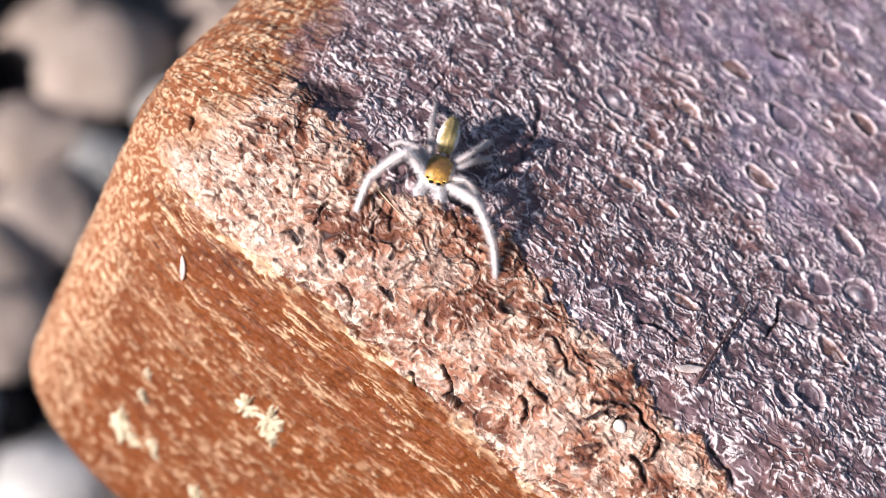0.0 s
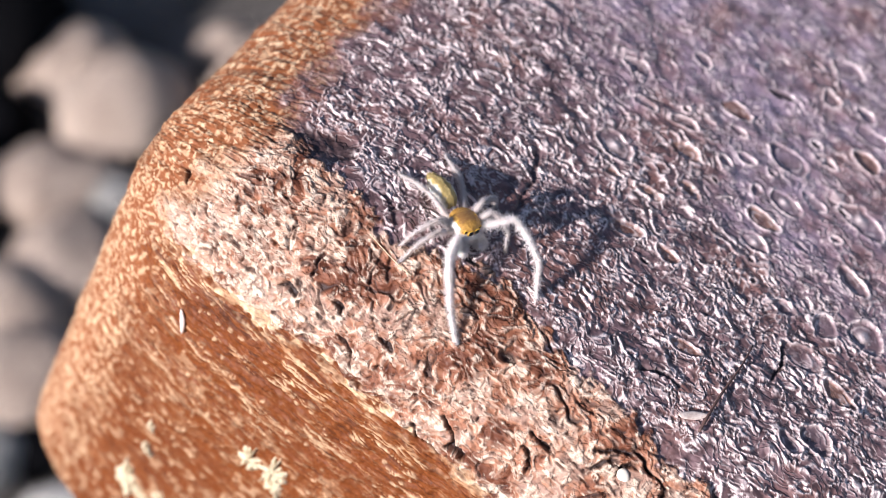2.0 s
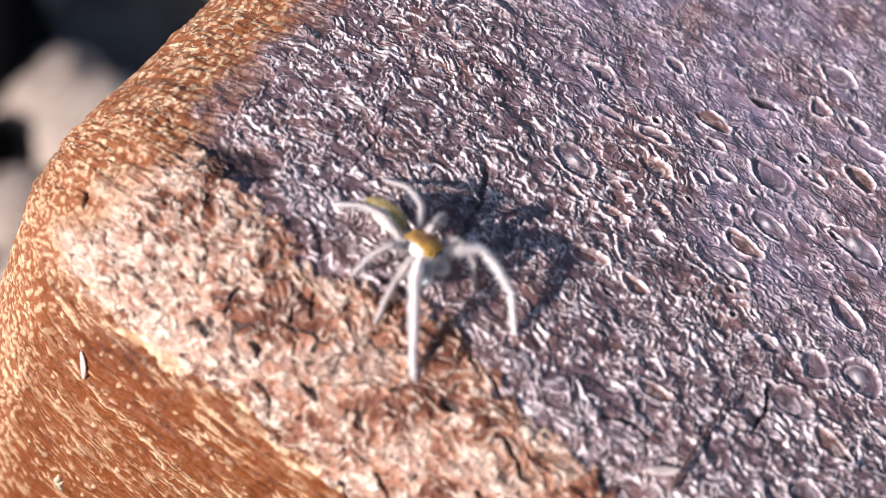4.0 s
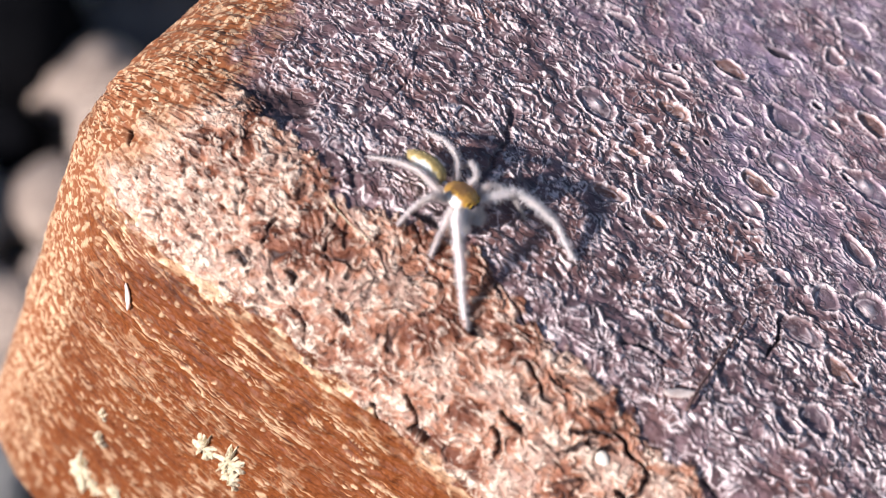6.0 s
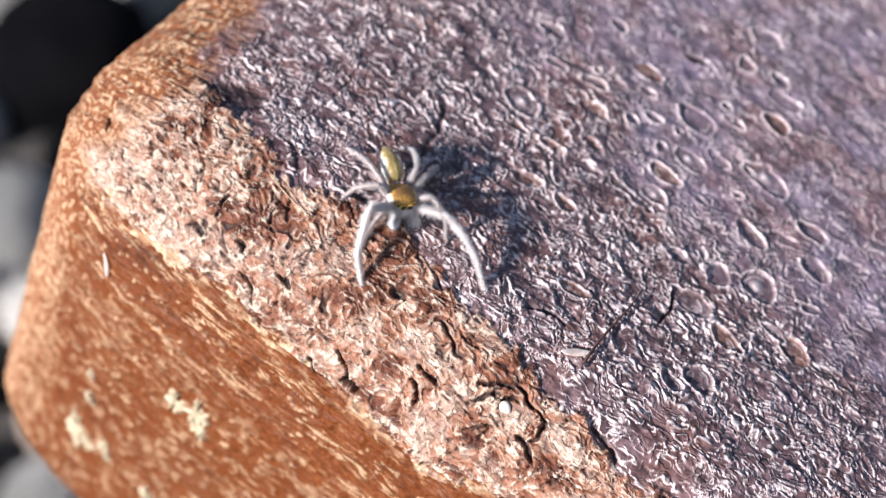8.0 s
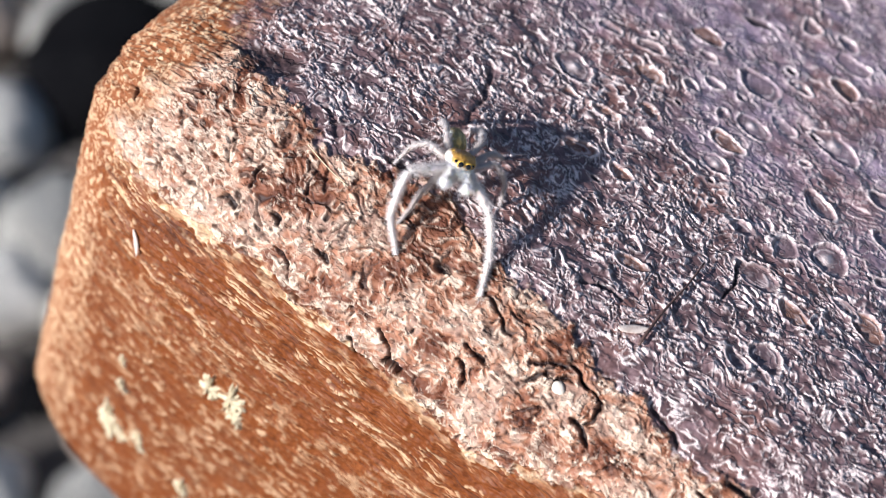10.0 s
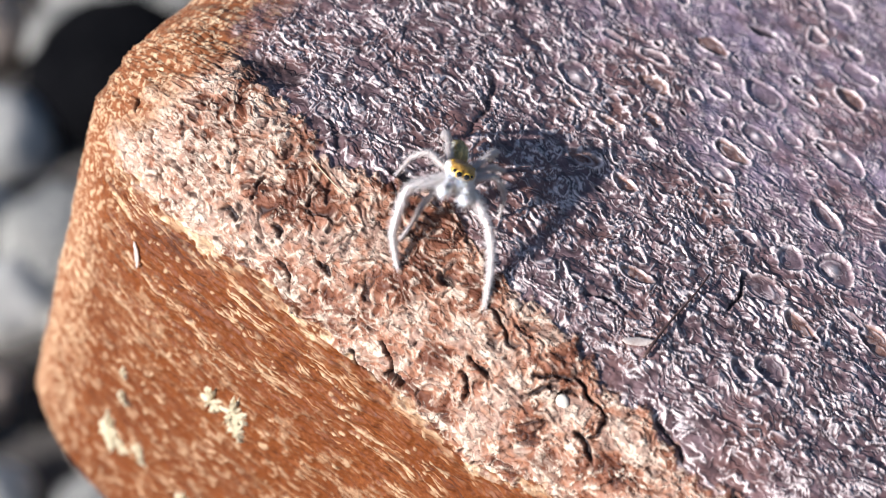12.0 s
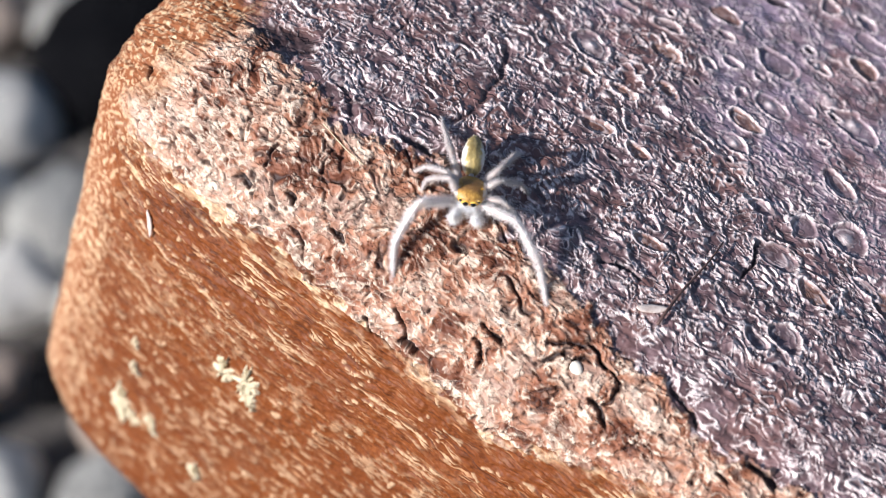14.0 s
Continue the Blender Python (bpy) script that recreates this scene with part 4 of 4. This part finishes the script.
def build_spider():
    spider = new("jumping_spider")
    tagged(spider, "small white jumping spider with orange head on the wooden beam", "spider")
    rnd = random.Random(8)
    # cephalothorax: a blunt box-like head that slopes down behind
    bm = bmesh.new()
    for v in ball(bm, (0, 0, 0), (1, 1, 1), None, 20, 28):
        x, y, z = v.co
        k = (y + 1) / 2
        wide = 0.92 * (abs(x) ** 0.90) * (1 if x > 0 else -1)
        tall = (0.60 if z > 0 else 0.50) * (abs(z) ** 0.85) * (1 if z > 0 else -1)
        v.co = Vector((wide * (0.80 + 0.20 * math.sin(math.pi * min(1, k * 1.1))), 0.98 + 0.98 * (abs(y) ** 0.8) * (1 if y > 0 else -1), tall * (0.62 + 0.38 * min(1, k * 1.5)) + 0.08)) * MM
    bm.normal_update()
    fuzz(bm, [f for f in bm.faces if f.calc_center_median().z > 0.0], 500, 0.10, 0.008, rnd, Vector((0, -0.8, 0)))
    part("cephalothorax", bm, SHELL, spider, "orange-yellow carapace with pale edges")
    # white fringe of hair round the face and flanks
    bm = bmesh.new()
    ball(bm, (0, 1.58 * MM, -0.30 * MM), (0.82 * MM, 0.46 * MM, 0.42 * MM), None, 14, 20)
    bm.normal_update()
    fuzz(bm, [f for f in bm.faces if f.calc_center_median().y > 1.4 * MM], 1300, 0.36, 0.012, rnd, Vector((0, 0.4, -0.4)))
    part("face_fringe", bm, FUR, spider, "dense white hair below the eyes")
    # abdomen: slim, tapering to the spinnerets
    bm = bmesh.new()
    for v in ball(bm, (0, 0, 0), (1, 1, 1), None, 22, 24):
        x, y, z = v.co
        k = (1 - y) / 2
        r = 0.70 * (math.sin(math.pi * min(1, max(0, k)) ** 0.85) ** 0.50 if 0 < k < 1 else 0) * (1 - 0.22 * k)
        a = math.atan2(z, x)
        flat = math.hypot(x, z)
        round_r = r if flat > 1e-6 else 0
        v.co = Vector((round_r * math.cos(a), -0.20 - 2.66 * k, 0.98 * round_r * math.sin(a) + 0.02 + 0.10 * math.sin(math.pi * k))) * MM
    bm.normal_update()
    fuzz(bm, bm.faces[:], 1200, 0.16, 0.008, rnd, Vector((0, -0.9, 0)))
    part("abdomen", bm, BELLY, spider, "slim yellow abdomen with a greenish stripe and white flanks")
    bm = bmesh.new()
    ball(bm, (0, -0.10 * MM, -0.02 * MM), (0.17 * MM, 0.26 * MM, 0.17 * MM), None, 8, 10)
    part("waist", bm, PALE, spider)
    for side in (-1, 1):
        bm = bmesh.new()
        ball(bm, (0.07 * side * MM, -2.86 * MM, 0), (0.06 * MM, 0.16 * MM, 0.06 * MM), None, 6, 8)
        part("spinneret", bm, PALE, spider)
    # eyes: two large in front, two small beside them, two behind on the head
    for x, y, z, r in ((-0.22, 1.90, 0.24, 0.17), (0.22, 1.90, 0.24, 0.17), (-0.50, 1.74, 0.30, 0.10), (0.50, 1.74, 0.30, 0.10), (-0.60, 1.02, 0.46, 0.08), (0.60, 1.02, 0.46, 0.08)):
        bm = bmesh.new()
        ball(bm, (0, 0, 0), (r * MM, r * 0.8 * MM, r * MM), None, 10, 14)
        eye = part("eye", bm, EYE, spider, "glossy black eye")
        eye.location = Vector((x, y, z)) * MM
        bm = bmesh.new()
        ring = [[], []]
        for n in range(18):
            a = 2 * math.pi * n / 18
            for q, rr in enumerate((r * 0.98, r * 1.28)):
                ring[q].append(bm.verts.new(Vector((rr * math.cos(a), -0.02 + 0.05 * (1 - q), rr * math.sin(a))) * MM))
        for n in range(18):
            bm.faces.new((ring[0][n], ring[0][(n + 1) % 18], ring[1][(n + 1) % 18], ring[1][n]))
        bm.normal_update()
        fuzz(bm, bm.faces[:], 30, 0.08, 0.008, rnd)
        part("eye_ring", bm, GOLD, eye, "golden hairs round the eye")
    # jaws and palps
    for side in (-1, 1):
        bm = bmesh.new()
        for v in ball(bm, (0, 0, 0), (0.20 * MM, 0.20 * MM, 0.42 * MM), None, 10, 12):
            v.co.y += 0.2 * v.co.z
        jaw = part("jaw", bm, PALE, spider)
        jaw.location = Vector((0.20 * side, 1.66, -0.52)) * MM
        bm = bmesh.new()
        ball(bm, (0, 0, 0), (0.25 * MM, 0.40 * MM, 0.25 * MM), None, 8, 12)
        ball(bm, (0, 0.38 * MM, -0.22 * MM), (0.36 * MM, 0.44 * MM, 0.38 * MM), None, 10, 12)
        bm.normal_update()
        fuzz(bm, bm.faces[:], 1100, 0.34, 0.012, rnd, Vector((0, 0.4, -0.2)))
        palp = part("palp", bm, FUR, spider, "fluffy white palp")
        palp.matrix_basis = Matrix.Translation(Vector((0.54 * side, 1.92, -0.48)) * MM) @ pose(0, 0, 0, -35, 0, -22 * side)
    return spider


LEG_SIZES = {"I": ((2.45, 2.75, 2.4), 0.105, 1500, 0.44), "II": ((1.5, 1.6, 1.5), 0.095, 800, 0.28), "III": ((1.4, 1.5, 1.6), 0.090, 800, 0.28), "IV": ((1.7, 1.8, 1.8), 0.095, 800, 0.28)}
HIPS = {"I": (0.50, 1.45), "II": (0.58, 1.10), "III": (0.58, 0.72), "IV": (0.50, 0.38)}


def build_leg(spider, kind, seed):
    (a, b, c), r, hairs, long = LEG_SIZES[kind]
    mat = WHITE if kind == "I" else PALE
    text = "thick white hairy front leg" if kind == "I" else "thin pale translucent leg"
    parts = [
        limb(a, r * 0.95, r * 0.95, r * 0.60, hairs, long, seed, mat, "femur", spider),
        limb(b, r * 0.90, r * 0.62, r * 0.15, hairs, long, seed + 1, mat, "tibia", spider, 0.10),
        limb(c, r * 0.58, r * 0.28, 0.0, hairs, long * 0.8, seed + 2, mat, "tarsus", spider, 0.0, True),
    ]
    for ob in parts:
        tagged(ob, text)
    return parts


def bent(lengths, reach):
    """The places, in a plane, of a leg's joints that arches up and comes down the given way off."""
    def ends(bend):
        turn, x, z, out = 0.62 * bend, 0.0, 0.0, [(0.0, 0.0)]
        for size, by in zip(lengths, (bend * 0.95, bend * 0.42, 0)):
            x, z = x + size * math.cos(turn), z + size * math.sin(turn)
            out.append((x, z))
            turn -= by
        return out
    low, high = 0.02, 2.4
    for _ in range(40):
        mid = (low + high) / 2
        x, z = ends(mid)[-1]
        low, high = (mid, high) if math.hypot(x, z) > reach else (low, mid)
    return ends(low)


def leg_poses(kind, side, body, foot):
    """The poses of a leg's three joints in the spider's space for a body pose and a foot's place in the world."""
    lengths = LEG_SIZES[kind][0]
    hx, hy = HIPS[kind]
    hip = Vector((hx * side, hy, -0.22)) * MM
    goal = body.inverted() @ foot
    way = goal - hip
    chain = bent(lengths, way.length / MM)
    up = Vector(((0.85 if kind == "I" else 0.4) * side, 0.0, 1.0))
    ahead = way.normalized()
    up = (up - ahead * up.dot(ahead)).normalized()
    ex, ez = chain[-1]
    tilt = math.atan2(ez, ex)
    c, s = math.cos(-tilt), math.sin(-tilt)
    points = []
    for x, z in chain:
        px, pz = c * x - s * z, s * x + c * z
        points.append(hip + (ahead * px + up * pz) * MM)
    out = []
    across = ahead.cross(up).normalized()
    for p, q in zip(points, points[1:]):
        y = (q - p).normalized()
        z = across.cross(y).normalized()
        m = Matrix((across, y, z)).transposed().to_4x4()
        m.translation = p
        out.append(m)
    return out


# The spider's body: seconds, place in millimetres and turn in degrees. Its feet: seconds and place on the beam.
SPIDER = [
    (0, -5.82, 8.33, 455.69, -14.0, -13.5, 168.4),
    (0.5, -5.07, 7.95, 455.50, -13.1, -6.1, -146.3),
    (1, -4.93, 8.04, 455.50, -13.3, -5.2, -141.4),
    (1.5, -4.95, 8.13, 455.52, -13.2, -5.2, -140.9),
    (2, -4.95, 8.15, 455.51, -13.0, -6.8, -146.1),
    (2.5, -4.89, 8.36, 455.54, -13.2, -5.1, -139.6),
    (3, -4.66, 8.55, 455.72, -9.5, -17.4, -134.1),
    (5.5, -3.45, 7.67, 455.05, -14.7, -15.7, -128.1),
    (6, -3.49, 7.54, 455.03, -14.6, -16.0, -129.0),
    (6.5, -3.50, 7.52, 455.04, -14.6, -15.6, -127.9),
    (7, -3.09, 7.37, 454.90, -14.7, -15.8, -128.3),
    (7.5, -2.94, 6.70, 454.72, -14.5, -5.4, -142.4),
    (8, -2.33, 6.63, 454.53, -12.2, -11.0, -159.4),
    (8.5, -1.54, 5.82, 454.85, 5.7, -24.0, -175.5),
    (9, -1.35, 5.73, 455.17, 14.3, -27.0, -174.7),
    (11.5, -1.43, 5.77, 455.23, 16.2, -28.0, 179.7),
    (12, -1.47, 5.65, 455.29, 18.3, -27.7, 178.5),
    (12.5, -1.41, 5.57, 454.82, 7.4, -24.1, -177.9),
    (13, -1.21, 5.32, 453.95, -10.1, -12.9, -172.0),
    (13.5, -1.56, 4.03, 453.65, -12.8, -10.0, -174.9),
    (14, -1.52, 3.85, 453.55, -12.4, -11.2, -179.9),
]
FEET_RI = [
    (0, -8.40, 5.65), (0.5, -0.70, 6.49), (1, -0.49, 6.12), (1.5, -0.53, 6.09), (2, -0.80, 6.17), (2.5, -0.49, 6.17), (3, -1.03, 5.65), (5.5, 1.22, 5.59), (6, 1.31, 5.17), (6.5, 1.47, 5.54), (7, 1.96, 5.28), (7.5, 1.73, 5.65), (8, -0.14, 5.94), (8.5, -0.69, 5.91), (9, -0.76, 5.69), (11.5, -0.78, 6.16), (12, -0.56, 6.20), (12.5, -1.08, 5.66), (13, -0.44, 6.62), (13.5, -0.03, 8.36), (14, -0.14, 8.52)
]
FEET_LI = [
    (0, 0.60, 4.43), (0.5, 1.33, 1.67), (1, 1.25, 1.32), (1.5, 1.40, 1.46), (2, 1.23, 1.36), (2.5, 1.57, 1.57), (3, 1.49, 1.52), (5.5, 3.91, -1.68), (6, 3.92, -1.62), (6.5, 3.86, -1.67), (7, 4.17, -2.10), (7.5, 4.98, -1.62), (8, 5.78, 1.86), (8.5, 5.71, 4.28), (9, 4.61, 5.42), (11.5, 4.45, 5.54), (12, 4.58, 5.45), (12.5, 5.43, 5.04), (13, 6.22, 4.33), (13.5, 7.38, 4.19), (14, 7.55, 4.92)
]
FEET_RII = [
    (0, -9.00, 2.79), (0.5, -6.55, 4.86), (1, -6.68, 4.76), (1.5, -6.37, 4.33), (2, -6.41, 4.40), (2.5, -6.09, 3.84), (5.5, -1.69, 5.85), (6, -1.87, 5.44), (6.5, -1.50, 5.54), (7, -1.57, 5.60), (7.5, -2.33, 4.60), (8, -1.65, 5.29), (8.5, -1.79, 4.93), (9, -1.97, 4.62), (11.5, -1.94, 5.09), (12, -1.70, 5.20), (12.5, -2.19, 4.70), (13, -1.61, 5.27), (13.5, -1.91, 3.57), (14, -1.95, 3.70)
]
FEET_RIII = [
    (0, -9.35, 0.96), (0.5, -6.81, 3.77), (1, -6.63, 3.78), (1.5, -6.93, 3.30), (2, -6.90, 3.41), (2.5, -7.00, 3.40), (3, -7.36, 3.11), (5.5, -4.35, 2.39), (6, -4.79, 3.10), (6.5, -4.52, 2.81), (7, -4.84, 3.33), (7.5, -4.76, 3.06), (8, -4.64, 2.31), (8.5, -4.23, 1.62), (9, -4.21, 1.54), (11.5, -4.43, 1.73), (12, -4.28, 1.72), (12.5, -4.29, 1.90), (13, -4.12, 1.67), (13.5, -2.89, 3.06), (14, -3.03, 3.05)
]
FEET_RIV = [
    (0, -8.87, -3.69), (0.5, -9.18, -0.62), (1, -9.29, -0.52), (1.5, -9.26, -0.66), (2, -9.57, -0.75), (2.5, -9.34, -0.60), (3, -9.50, -0.49), (5.5, -8.01, -0.50), (6, -8.31, 0.25), (6.5, -8.17, 0.35), (7, -8.10, 0.35), (7.5, -7.75, 0.09), (8, -6.61, -0.93), (8.5, -3.87, -2.30), (9, -3.90, -2.50), (11.5, -3.92, -2.52), (12, -3.79, -2.34), (12.5, -4.09, -2.29), (13, -4.12, -2.08), (13.5, -3.51, -0.76), (14, -3.94, -1.04)
]
FEET_LII = [
    (0, -2.09, 1.73), (0.5, -2.00, 0.01), (1, -1.78, -0.26), (1.5, -1.76, -0.05), (2, -1.83, -0.15), (2.5, -1.73, -0.12), (3, -1.53, 0.15), (5.5, 0.47, -2.14), (6, 0.43, -2.08), (6.5, 0.46, -2.08), (7, 0.84, -2.30), (7.5, 1.59, -1.22), (8, 1.96, 0.57), (9, 1.97, -0.03), (11.5, 1.83, 0.21), (12, 1.80, 0.23), (12.5, 2.67, 1.01), (13, 3.18, 1.01), (13.5, 4.13, 1.82), (14, 4.63, 2.92)
]
FEET_LIII = [
    (0, -4.13, -2.40), (0.5, -4.21, -1.70), (1, -3.81, -2.74), (1.5, -3.90, -2.66), (2, -3.90, -2.54), (5.5, -4.19, -2.32), (6, -4.28, -2.29), (6.5, -4.29, -2.40), (7, -3.86, -2.61), (7.5, -3.37, -2.16), (8, -1.55, -3.81), (8.5, 0.36, -2.63), (9, 0.27, -2.99), (11.5, 0.23, -2.95), (12, 0.23, -2.84), (12.5, 0.36, -3.21), (13, -0.08, -3.02), (13.5, 2.62, 0.12), (14, 2.78, -0.03)
]
FEET_LIV = [
    (0, -4.90, -3.46), (0.5, -7.83, -3.19), (1, -7.90, -3.31), (1.5, -7.82, -3.41), (2, -8.29, -3.97), (2.5, -7.72, -3.54), (3, -8.43, -3.67), (5.5, -6.68, -3.22), (6, -7.04, -3.40), (6.5, -6.92, -3.50), (7, -7.01, -3.40), (7.5, -4.44, -3.41), (13.5, 0.32, -2.66), (14, 0.79, -1.97)
]
FEET = {("I", 1): FEET_RI, ("I", -1): FEET_LI, ("II", 1): FEET_RII, ("II", -1): FEET_LII, ("III", 1): FEET_RIII, ("III", -1): FEET_LIII, ("IV", 1): FEET_RIV, ("IV", -1): FEET_LIV}

spider = build_spider()
legs = {key: build_leg(spider, key[0], 40 + 10 * n) for n, key in enumerate(FEET)}


def foot_at(rows, t):
    times = [r[0] for r in rows]
    return Vector(beam_place(float(np.interp(t, times, [r[1] for r in rows])), float(np.interp(t, times, [r[2] for r in rows]))))


def motions():
    bodies = [(t, pose(x * MM, y * MM, z * MM, rx, ry, rz)) for t, x, y, z, rx, ry, rz in SPIDER]
    walk(spider, bodies)
    for (kind, side), parts in legs.items():
        rows = [leg_poses(kind, side, body, foot_at(FEET[kind, side], t)) for t, body in bodies]
        for n, ob in enumerate(parts):
            walk(ob, [(t, row[n]) for (t, _), row in zip(bodies, rows)])


motions()
